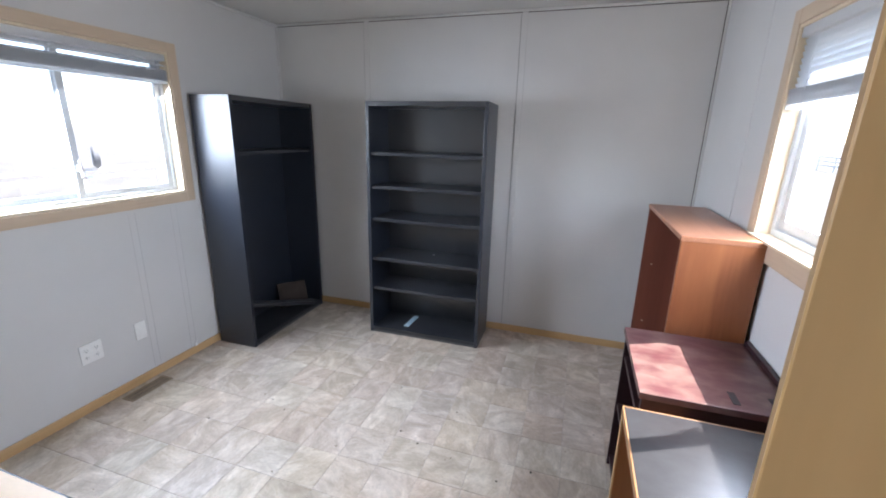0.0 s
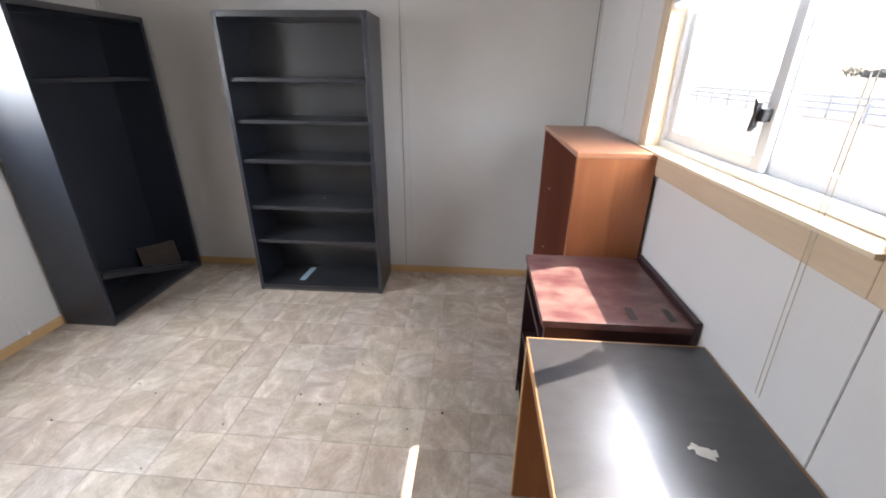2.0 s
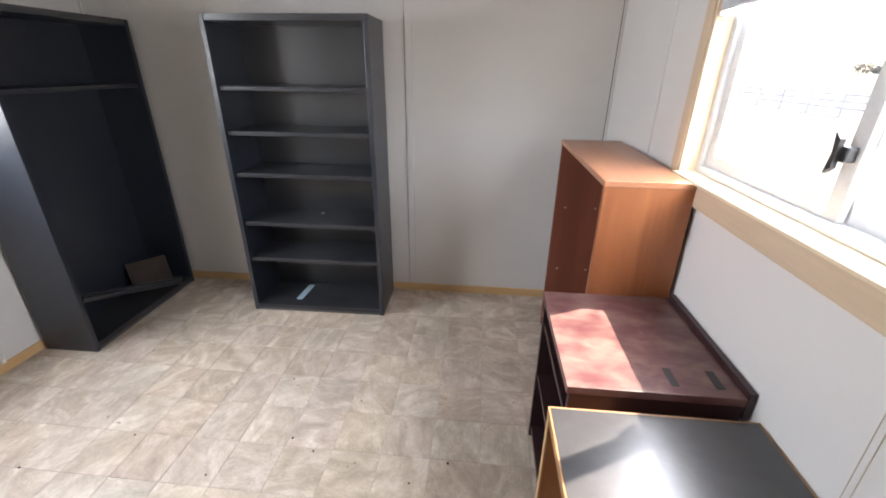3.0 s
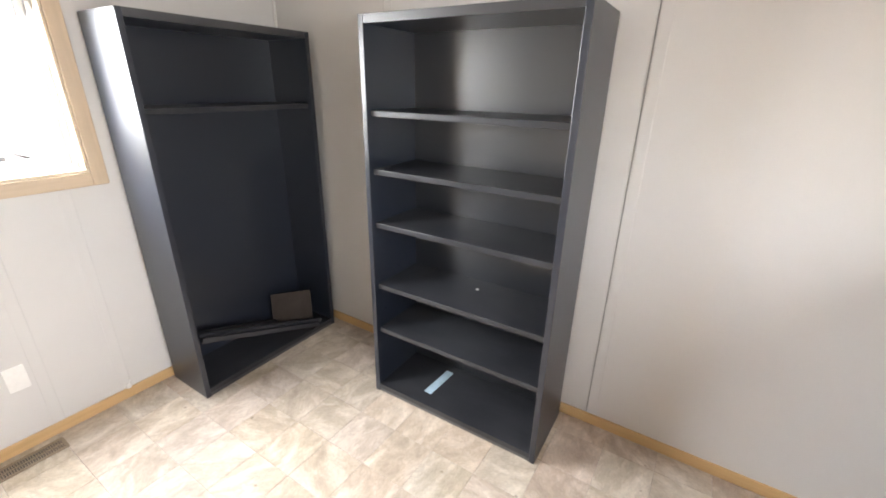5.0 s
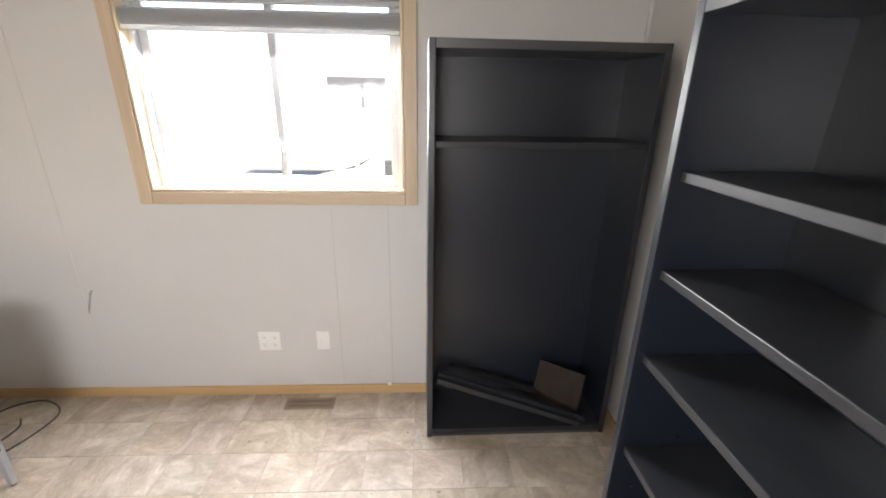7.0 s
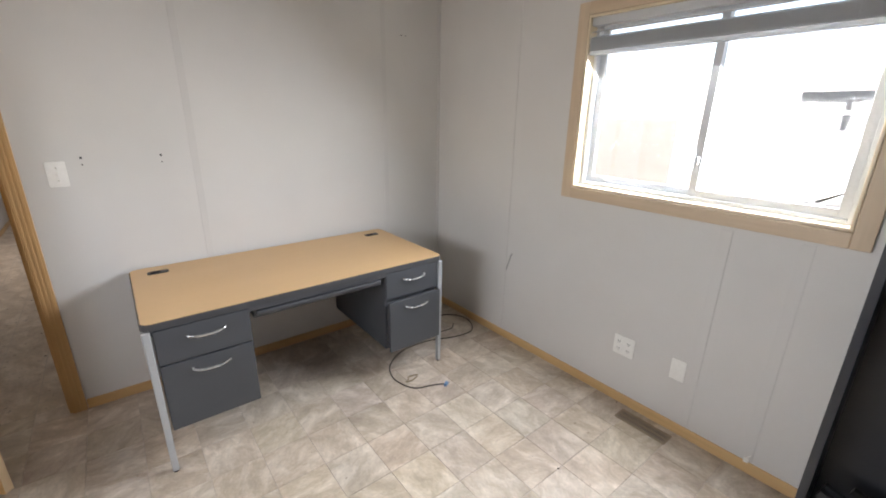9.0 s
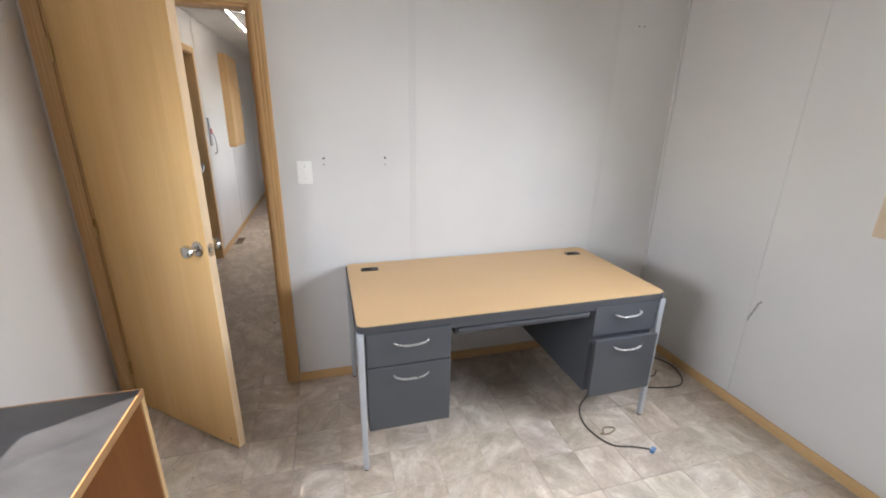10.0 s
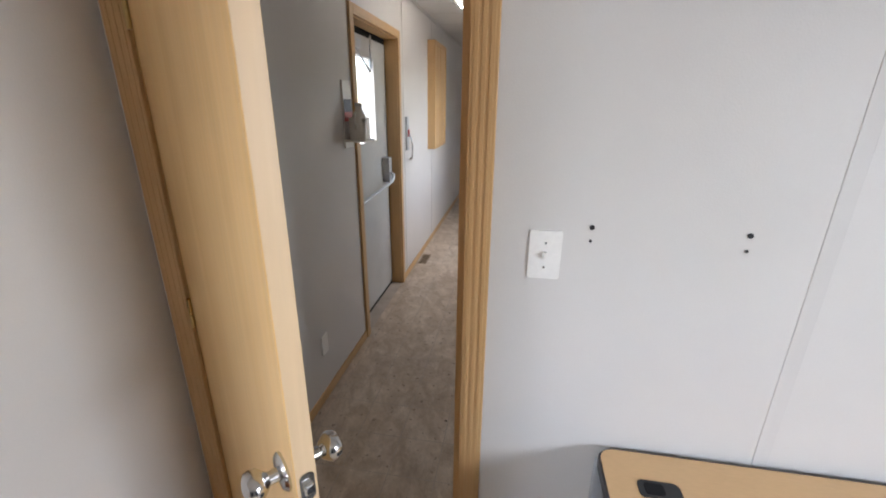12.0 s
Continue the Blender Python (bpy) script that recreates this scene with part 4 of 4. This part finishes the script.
part("modesty_panel", B(0.40, w - 0.41, 0.10, 0.112, 0.40, KH - 0.034), M_GREY, kd)
for lx, ly, sx, sy in ((w - 0.016, d - 0.016, 1, 1), (0.016, d - 0.016, -1, 1), (w - 0.016, 0.016, 1, -1), (0.016, 0.016, -1, -1)):
    lg = bmesh.new()
    box(lg, lx - 0.016, lx + 0.016, ly - 0.016, ly + 0.016, 0.006, KH - 0.034, bevel=0.006)
    for v in lg.verts:
        k = 1 - 0.22 * (1 - v.co.z / KH)
        v.co.x = lx + (v.co.x - lx) * k
        v.co.y = ly + (v.co.y - ly) * k
    l_ = part("leg", lg, M_SILVER, kd, "tapered silver steel leg")
    part("foot", cyl(bmesh.new(), (lx, ly, 0), (lx, ly, 0.008), 0.010, seg=12), M_DARK, l_)

# ---- cable on the floor ----
pts = smooth_path([(-1.667, 0.636, 0.010), (-1.60, 0.60, 0.008), (-1.507, 0.562, 0.006), (-1.462, 0.47, 0.006), (-1.460, 0.37, 0.006), (-1.522, 0.256, 0.006), (-1.68, 0.165, 0.006), (-1.88, 0.165, 0.006), (-2.08, 0.235, 0.006), (-2.23, 0.245, 0.006), (-2.315, 0.16, 0.006), (-2.340, 0.04, 0.006), (-2.27, -0.07, 0.006), (-2.12, -0.10, 0.006), (-1.98, -0.02, 0.006), (-2.0, 0.10, 0.010), (-2.13, 0.125, 0.007), (-2.20, 0.08, 0.006)], 8)
cab = thing("network_cable", pose(0, 0, 0), "dark coiled cable with blue plug on the floor", "cable")
part("cord", tube(bmesh.new(), pts, 0.0043, 8), M_CABLE, cab, smooth=True)
pl = part("plug", B(-0.018, 0.018, -0.010, 0.010, 0.0, 0.016, bevel=0.003), M_BLUE, cab, "blue cable plug")
pl.matrix_basis = pose(-1.678, 0.643, 0.001, 0, 0, 30)

tie = thing("twist_tie", pose(-1.545, 0.475, 0.0), "crumpled tan twist tie lying by the cable", "tie")
part("loop", tube(bmesh.new(), smooth_path([(0.05, 0.0, 0.004), (0.02, 0.02, 0.012), (-0.02, 0.015, 0.02), (-0.045, -0.01, 0.01), (-0.02, -0.03, 0.005), (0.015, -0.02, 0.012), (0.03, 0.0, 0.005)], 5), 0.004, 6), M_TAN, tie, smooth=True)

# ---- wall fittings ----
def plate(name, m, w, h, label, category):
    """Local z points out of the wall, local x along it, local y up."""
    root = thing(name, m, label, category)
    part("cover_plate", rounded_slab(bmesh.new(), -w / 2, w / 2, -h / 2, h / 2, 0, 0.006, 0.005, bevel=0.002), M_PLASTIC, root)
    return root


WEST = lambda y, z: Matrix.Translation((X0, y, z)) @ Matrix(((0, 0, 1, 0), (1, 0, 0, 0), (0, 1, 0, 0), (0, 0, 0, 1)))
SOUTH = lambda x, z: Matrix.Translation((x, Y0, z)) @ Matrix(((-1, 0, 0, 0), (0, 0, 1, 0), (0, 1, 0, 0), (0, 0, 0, 1)))
EAST = lambda y, z: Matrix.Translation((X1, y, z)) @ Matrix(((0, 0, -1, 0), (-1, 0, 0, 0), (0, 1, 0, 0), (0, 0, 0, 1)))
o = plate("wall_outlet", WEST(1.338, 0.350), 0.116, 0.114, "white double-gang electrical outlet on the grey wall", "outlet")
for gx in (-0.027, 0.027):
    for gy in (-0.022, 0.022):
        r = part("receptacle", rounded_slab(bmesh.new(), gx - 0.017, gx + 0.017, gy - 0.015, gy + 0.015, 0.006, 0.0075, 0.010), M_PLASTIC, o)
        for sx in (-0.006, 0.006):
            part("slot", B(gx + sx - 0.001, gx + sx + 0.001, gy - 0.002, gy + 0.007, 0.0074, 0.0079), M_DARK, r)
        part("slot", B(gx - 0.002, gx + 0.002, gy - 0.010, gy - 0.006, 0.0074, 0.0079), M_DARK, r)
o = plate("blank_plate", WEST(1.627, 0.352), 0.070, 0.114, "white blank cover plate on the grey wall", "cover plate")
for gy in (-0.042, 0.042):
    part("screw", cyl(bmesh.new(), (0, gy, 0.006), (0, gy, 0.0072), 0.0028, seg=10), M_PLASTIC, o)
o = plate("light_switch", SOUTH(-0.109, 1.265), 0.074, 0.118, "white toggle light switch beside the doorway", "light switch")
part("toggle", B(-0.005, 0.005, -0.006, 0.010, 0.005, 0.017, bevel=0.002), M_PLASTIC, o, "white toggle")
for gy in (-0.030, 0.030):
    part("screw", cyl(bmesh.new(), (0, gy, 0.006), (0, gy, 0.0072), 0.0026, seg=10), M_CHROME, o)
for x, z in ((-0.208, 1.337), (-0.208, 1.305), (-0.533, 1.337), (-0.533, 1.302), (-2.05, 2.08), (-2.085, 2.08)):
    s = part("screw_anchor", cyl(bmesh.new(), (0, 0, -0.002), (0, 0, 0.003), 0.0058 if 1.32 < z < 2 else 0.0035, seg=12), M_DARK)
    s.matrix_world = SOUTH(x, z)
    tagged(s, "dark screw anchor remaining in the grey wall", "screw anchor", "screw anchors")
o = plate("wall_outlet", EAST(-1.30, 0.33), 0.070, 0.114, "white wall outlet in the corridor", "outlet")
for gy in (-0.022, 0.022):
    part("receptacle", rounded_slab(bmesh.new(), -0.017, 0.017, gy - 0.015, gy + 0.015, 0.006, 0.0075, 0.010), M_PLASTIC, o)


def floor_vent(x0, x1, y0, y1, label):
    root = thing("floor_vent", pose((x0 + x1) / 2, (y0 + y1) / 2, 0), label, "floor vent", "floor vents")
    a, b = (x1 - x0) / 2, (y1 - y0) / 2
    fr = bmesh.new()
    for q in ((-a, a, -b, -b + 0.014), (-a, a, b - 0.014, b), (-a, -a + 0.014, -b + 0.014, b - 0.014), (a - 0.014, a, -b + 0.014, b - 0.014)):
        box(fr, *q, 0.0, 0.005, bevel=0.0015, seg=1)
    part("frame", fr, M_VENT, root)
    part("duct", B(-a + 0.014, a - 0.014, -b + 0.014, b - 0.014, -0.002, 0.0012), M_CABLE, root)
    n = int((y1 - y0 - 0.028) / 0.0085)
    for k in range(n):
        yy = -b + 0.014 + (k + 0.5) * (2 * b - 0.028) / n
        part("slat", B(-a + 0.012, a - 0.012, yy - 0.0018, yy + 0.0018, 0.001, 0.0042), M_VENT, root)
    part("slat_bar", B(-0.003, 0.003, -b + 0.012, b - 0.012, 0.001, 0.0046), M_VENT, root)
    return root


floor_vent(-2.335, -2.245, 1.413, 1.683, "brown metal floor vent beside the baseboard")
floor_vent(0.835, 0.925, -3.72, -3.44, "brown metal floor vent in the corridor")
cj = thing("wall_bracket", pose(X0 + 0.012, 1.985, 0.062), "small white wire clip above the baseboard", "clip")
part("clip_body", B(0, 0.012, -0.010, 0.010, 0, 0.022, bevel=0.003), M_PLASTIC, cj)
part("clip_wire", tube(bmesh.new(), [(0.006, 0, 0.02), (0.010, 0.012, 0.045)], 0.002, 6), M_PLASTIC, cj)

# ---- corridor things ----
bd = thing("wall_board", pose(X1, -4.47, 1.12), "oak-framed wooden board mounted on the corridor wall", "wall board")
part("frame_side", B(-0.085, 0, 0.31, 0.35, 0, 1.11, bevel=0.003), M_TRIM_Z, bd)
part("frame_side", B(-0.085, 0, -0.35, -0.31, 0, 1.11, bevel=0.003), M_TRIM_Z, bd)
part("frame_rail", B(-0.085, 0, -0.31, 0.31, 0, 0.04, bevel=0.003), M_TRIM_Y, bd)
part("frame_rail", B(-0.085, 0, -0.31, 0.31, 1.07, 1.11, bevel=0.003), M_TRIM_Y, bd)
part("panel", B(-0.076, -0.05, -0.31, -0.012, 0.04, 1.07, bevel=0.004), M_TRIM_Z, bd)
part("panel", B(-0.076, -0.05, 0.012, 0.31, 0.04, 1.07, bevel=0.004), M_TRIM_Z, bd)

dp = thing("paper_holder", pose(X1, -1.83, 1.35), "white wall sheet with red and navy label beside the exit door", "notice")
part("sheet", B(-0.010, 0, -0.06, 0.06, 0, 0.37, bevel=0.002), M_PLASTIC, dp)
part("label", B(-0.012, -0.010, -0.055, 0.055, 0.20, 0.27), M_NAVY, dp, "navy label")
part("label", B(-0.0125, -0.010, -0.055, 0.055, 0.15, 0.20), M_RED, dp, "red label")
jg = thing("plastic_jug", pose(X1 - 0.075, -1.83, 1.40), "white plastic jug standing on a small wall shelf", "jug")
bm = bmesh.new()
rounded_slab(bm, -0.05, 0.05, -0.055, 0.055, 0, 0.12, 0.025, bevel=0.02)
revolve(bm, [(0.115, 0.045), (0.145, 0.030), (0.165, 0.019), (0.18, 0.018)], (0, 0, 0), (0, 0, 1))
part("body", bm, M_PLASTIC, jg, smooth=True)
part("cap", cyl(bmesh.new(), (0, 0, 0.178), (0, 0, 0.20), 0.021, seg=16, bevel=0.003), M_FRAME, jg)
part("handle", tube(bmesh.new(), smooth_path([(0, 0.03, 0.15), (0, 0.065, 0.14), (0, 0.068, 0.09), (0, 0.05, 0.06)]), 0.008, 8), M_PLASTIC, jg, smooth=True)
sh = thing("wall_shelf", pose(X1, -1.83, 1.385), "small white wall shelf in the corridor", "shelf")
part("shelf_board", B(-0.14, 0, -0.07, 0.07, 0, 0.014, bevel=0.002), M_PLASTIC, sh)
hk = thing("wall_hook", pose(X1, -3.18, 1.30), "metal wall hook with hanging pull in the corridor", "hook")
part("mount", B(-0.02, 0, -0.03, 0.03, -0.10, 0.19, bevel=0.004), M_SILVER, hk)
part("hook_bar", tube(bmesh.new(), smooth_path([(-0.01, 0, 0.06), (-0.05, 0, -0.02), (-0.05, 0, -0.16), (-0.02, -0.03, -0.19), (-0.01, -0.10, -0.18)]), 0.006, 8), M_CHROME, hk, smooth=True)
part("red_tag", B(-0.028, -0.020, -0.022, 0.022, 0.02, 0.08), M_RED, hk, "red tag")

cl = thing("ceiling_light", pose(0.45, -2.95, TOP), "white fluorescent ceiling light in the corridor", "ceiling light")
part("frame", B(-0.16, 0.16, -0.62, 0.62, -0.03, 0.0, bevel=0.004), M_FRAME, cl)
part("diffuser", B(-0.13, 0.13, -0.58, 0.58, -0.062, -0.030, bevel=0.012), M_LAMP_DIM, cl, "milky diffuser coloured grey to look dimmer")
for x in (-0.07, 0.07):
    part("lamp_tube", cyl(bmesh.new(), (x, -0.56, -0.064), (x, 0.56, -0.064), 0.009, seg=10), M_TUBE, cl, "glowing fluorescent tube")
for y in (-0.35, 0.0, 0.35):
    part("rib", B(-0.132, 0.132, y - 0.006, y + 0.006, -0.066, -0.060), M_FRAME, cl)

# far corridor window, with its casing
fw = thing("window_3", pose(X1, 0, 0), "bright corridor window with oak casing", "window", kind="structure")
a, b = FAR_WIN
for q in ((a - 0.06, a, 1.04, 2.14, M_TRIM_Z), (b, b + 0.06, 1.04, 2.14, M_TRIM_Z), (a, b, 1.04, 1.10, M_TRIM_Y), (a, b, 2.08, 2.14, M_TRIM_Y)):
    part("casing", B(-0.018, 0.0, *q[:4], bevel=0.003), q[4], fw)
for q in ((a, a + 0.03, 1.10, 2.08), (b - 0.03, b, 1.10, 2.08), (a + 0.03, b - 0.03, 1.10, 1.13), (a + 0.03, b - 0.03, 2.05, 2.08), ((a + b) / 2 - 0.02, (a + b) / 2 + 0.02, 1.13, 2.05)):
    part("window_frame", B(0.05, 0.09, *q), M_FRAME, fw)
pn = part("pane", B(0.068, 0.072, a + 0.03, b - 0.03, 1.13, 2.05), M_GLASS, fw)
pn.visible_shadow = False

# ---- outdoors ----
GZ = -0.75
M_GROUND = mat("gravel_yard", (0.15, 0.141, 0.126), 0.9, vary=0.06, scale=0.6, fine=0.12, fine_scale=14, bump=0.2)
M_RV = mat("trailer_white", (0.74, 0.74, 0.72), 0.4, vary=0.02, scale=1, bump=0.004)
M_TINT = mat("tinted_pane", (0.045, 0.05, 0.055), 0.45, vary=0.02, bump=0.0, spec=0.2)
M_CAR = mat("silver_car_paint", (0.34, 0.35, 0.36), 0.32, metal=0.4, vary=0.02, bump=0.0)
M_TYRE = mat("tyre_rubber", (0.17, 0.17, 0.175), 0.8, vary=0.03, bump=0.02)
# Timber lightened so rails fade into the outdoor glare
M_FENCE = mat("glare_pale_timber", (0.72, 0.70, 0.67), 0.8, vary=0.06, bump=0.03)
# Leaf colour lightened and greyed to paint distance haze
M_TREE = mat("hazed_tree_leaves", (0.24, 0.25, 0.23), 0.9, vary=0.08, scale=1.5, bump=0.1)
M_BARK = mat("bark", (0.12, 0.09, 0.065), 0.9, vary=0.06, scale=8, bump=0.1)
tagged(part("ground", B(-900, 900, -900, 900, GZ - 1, GZ), M_GROUND), "pale gravel yard reaching the horizon", "ground", kind="structure")


def wheel(parent, x, y, r, z, wd=0.2):
    t = part("wheel", cyl(bmesh.new(), (x - wd / 2, y, z), (x + wd / 2, y, z), r, seg=28, bevel=0.03), M_TYRE, parent, "black rubber tyre", smooth=True)
    part("rim", cyl(bmesh.new(), (x - wd / 2 - 0.01, y, z), (x + wd / 2 + 0.01, y, z), r * 0.6, seg=20, bevel=0.015), M_SILVER, t, "steel rim")


rv = thing("camper_trailer", pose(-13.2, 0.4, GZ), "white camper trailer parked in the yard", "trailer")
part("body", B(-1.2, 1.2, -3.2, 3.2, 0.45, 3.3, bevel=0.15, seg=3), M_RV, rv)
for y0, y1 in ((-0.75, 0.78),):
    wdw = part("window", B(1.18, 1.22, y0, y1, 2.13, 2.89, bevel=0.01), M_TINT, rv, "dark tinted window")
    part("window_bar", B(1.215, 1.235, y0, y1, 2.44, 2.50), M_RV, wdw)
for y in (-0.5, 0.45):
    wheel(rv, 1.05, y, 0.36, 0.36)
part("hitch", tube(bmesh.new(), [(0, 3.1, 0.5), (0, 4.2, 0.45)], 0.06, 10), M_GASKET, rv)

car = thing("parked_car", pose(-9.0, 2.0, GZ), "silver car parked in the yard", "car")
prof = ((-2.2, 0.35), (-2.2, 0.75), (-1.3, 0.92), (-0.6, 1.38), (0.9, 1.40), (1.6, 0.98), (2.2, 0.85), (2.2, 0.35))
bm = bmesh.new()
L = [bm.verts.new((-0.85, y, z)) for y, z in prof]
R = [bm.verts.new((0.85, y, z)) for y, z in prof]
bm.faces.new(L)
bm.faces.new(R[::-1])
for i in range(len(prof)):
    j = (i + 1) % len(prof)
    bm.faces.new((L[i], R[i], R[j], L[j]))
bmesh.ops.bevel(bm, geom=bm.edges[:], offset=0.07, segments=3, affect="EDGES")
part("body", bm, M_CAR, car, smooth=True)
part("side_window", B(0.845, 0.862, -0.55, 0.10, 0.98, 1.30, bevel=0.008), M_TINT, car)
part("side_window", B(0.845, 0.862, 0.16, 0.95, 0.98, 1.30, bevel=0.008), M_TINT, car)
for y in (-1.4, 1.35):
    wheel(car, 0.72, y, 0.33, 0.33)
    wheel(car, -0.72, y, 0.33, 0.33)


def fence(x, y0, y1, label):
    root = thing("rail_fence", pose(x, y0, GZ), label, "fence")
    n = int((y1 - y0) / 2.6)
    for k in range(n + 1):
        part("post", B(-0.05, 0.05, k * 2.6 - 0.05, k * 2.6 + 0.05, 0, 1.25, bevel=0.01), M_FENCE, root)
    for z in (0.4, 0.75, 1.1):
        part("rail", B(-0.02, 0.02, 0, n * 2.6, z, z + 0.12, bevel=0.008), M_FENCE, root)
    return root


fence(20.0, -20, 46, "rail fence across the yard, lightened for outdoor glare")
ut = thing("utility_trailer", pose(-10.0, 6.5, GZ), "low utility trailer with spare wheel in the yard", "trailer")
part("deck", B(-0.8, 0.8, -2.4, 2.4, 0.55, 0.65, bevel=0.02), M_FENCE, ut)
for z in (1.30, 1.45):
    part("side_rail", B(0.77, 0.80, -2.4, 2.4, z, z + 0.05), M_FENCE, ut)
for y in (-2.35, -0.8, 0.8, 2.35):
    part("stake", B(0.765, 0.80, y - 0.03, y + 0.03, 0.65, 1.5), M_FENCE, ut)
sw = part("spare_wheel", cyl(bmesh.new(), (0.84 - 0.03, -0.55 - 0.052, 1.74), (0.84 + 0.03, -0.55 + 0.052, 1.74), 0.23, seg=28, bevel=0.03), M_TYRE, ut, "upright spare tyre", smooth=True)
part("rim", cyl(bmesh.new(), (0.84 - 0.034, -0.55 - 0.058, 1.74), (0.84 + 0.034, -0.55 + 0.058, 1.74), 0.14, seg=20, bevel=0.01), M_SILVER, sw, "steel rim")
wheel(ut, 0.75, -0.5, 0.33, 0.33)
wheel(ut, -0.75, -0.5, 0.33, 0.33)


def tree(x, y, h, seed):
    rnd = random.Random(seed)
    root = thing("tree", pose(x, y, GZ), "distant leafy tree at the field's edge", "tree", "distant trees")
    tb = tube(bmesh.new(), smooth_path([(0, 0, 0), (0.1, 0.05, h * 0.3), (0, 0, h * 0.7)]), 0.22, 8)
    for k in range(5):
        a = rnd.uniform(0, 6.28)
        tube(tb, [(0, 0, h * 0.35 + k * h * 0.06), (math.cos(a) * h * 0.25, math.sin(a) * h * 0.25, h * 0.6 + k * h * 0.05)], 0.08, 6)
    part("trunk", tb, M_BARK, root)
    bm = bmesh.new()
    for k in range(420):
        u = Vector((rnd.gauss(0, 1), rnd.gauss(0, 1), rnd.gauss(0, 1))).normalized() * rnd.uniform(0.45, 1.0)
        c = Vector((u.x * h * 0.9, u.y * h * 0.9, h * 0.54 + u.z * h * 0.46))
        s = rnd.uniform(0.4, 1.0)
        q = Euler((rnd.uniform(0, 6), rnd.uniform(0, 6), rnd.uniform(0, 6))).to_matrix()
        vs = [bm.verts.new(c + q @ Vector(p) * s) for p in ((-1, 0, 0), (0, -0.7, 0.2), (1, 0, 0), (0, 0.7, 0.2))]
        bm.faces.new(vs)
    part("crown", bm, M_TREE, root)


for k in range(24):
    tree(290 + (k * 37) % 43, 225 + k * 7.5, 6.5 + (k * 7 % 4), 40 + k)

# ---- floor tiles ----
PX, PY = 0.219, 0.227
OX, OY = -0.418, 1.45
flo = tagged(new("floor"), "grey-beige marbled vinyl floor laid in squares", "floor", kind="structure")
GAP = 0.0012


def tile_mesh(a, b):
    me = bpy.data.meshes.new("tile")
    c = 0.0016
    v = [(-a, -b, -0.002), (a, -b, -0.002), (a, b, -0.002), (-a, b, -0.002), (-a + c, -b + c, 0), (a - c, -b + c, 0), (a - c, b - c, 0), (-a + c, b - c, 0)]
    f = [(0, 1, 5, 4), (1, 2, 6, 5), (2, 3, 7, 6), (3, 0, 4, 7), (4, 5, 6, 7)]
    me.from_pydata(v, [], f)
    me.materials.append(M_FLOOR)
    return me


meshes = {}
for i in range(-12, 10):
    for j in range(-12, 12):
        xa, xb = max(OX + i * PX, X0), min(OX + (i + 1) * PX, X1)
        ya, yb = max(OY + j * PY, Y0 - T), min(OY + (j + 1) * PY, Y1)
        if xb - xa < 0.01 or yb - ya < 0.01:
            continue
        a, b = round((xb - xa) / 2 - GAP / 2, 4), round((yb - ya) / 2 - GAP / 2, 4)
        if (a, b) not in meshes:
            meshes[a, b] = tile_mesh(a, b)
        t = new("tile", meshes[a, b])
        t.location = ((xa + xb) / 2, (ya + yb) / 2, 0)
        t.parent = flo
vs, fs = [], []
for i in range(-12, 10):
    for j in range(-70, -8):
        xa, xb = max(OX + i * PX, HALL_W), min(OX + (i + 1) * PX, X1)
        ya, yb = max(OY + j * PY, HALL_END), min(OY + (j + 1) * PY, Y0 - T)
        if xb - xa < 0.01 or yb - ya < 0.01:
            continue
        k, g = len(vs), GAP / 2 + 0.0012
        vs += [(xa + g, ya + g, 0), (xb - g, ya + g, 0), (xb - g, yb - g, 0), (xa + g, yb - g, 0)]
        fs.append((k, k + 1, k + 2, k + 3))
me = bpy.data.meshes.new("hall_tiles")
me.from_pydata(vs, [], fs)
me.materials.append(M_FLOOR_HALL)
ht = new("hall_tiles", me)
ht.parent = flo
tagged(ht, "trodden brown-stained marbled vinyl squares of the corridor", kind="stuff")

# bits of grit on the floor
rnd = random.Random(11)
for x, y in ((-0.37, 1.98), (-0.62, 1.72), (-0.30, 1.62), (-0.50, 1.66), (0.10, 1.66), (-0.9, 1.5), (-0.78, 2.1), (-1.35, 1.66), (-1.7, 1.45), (-0.05, 1.55), (-1.1, 1.25), (0.30, -1.6), (0.42, -2.4), (0.25, -1.2)):
    r = rnd.uniform(0.004, 0.007)
    bm = bmesh.new()
    bmesh.ops.create_icosphere(bm, subdivisions=1, radius=r)
    for v in bm.verts:
        v.co *= rnd.uniform(0.7, 1.2)
        v.co.z = max(v.co.z * 0.5, -r * 0.3)
    g = part("grit", bm, M_GASKET)
    g.location = (x, y, r * 0.3)
    tagged(g, "dark crumb of dirt on the vinyl floor", "debris", "crumbs of dirt")
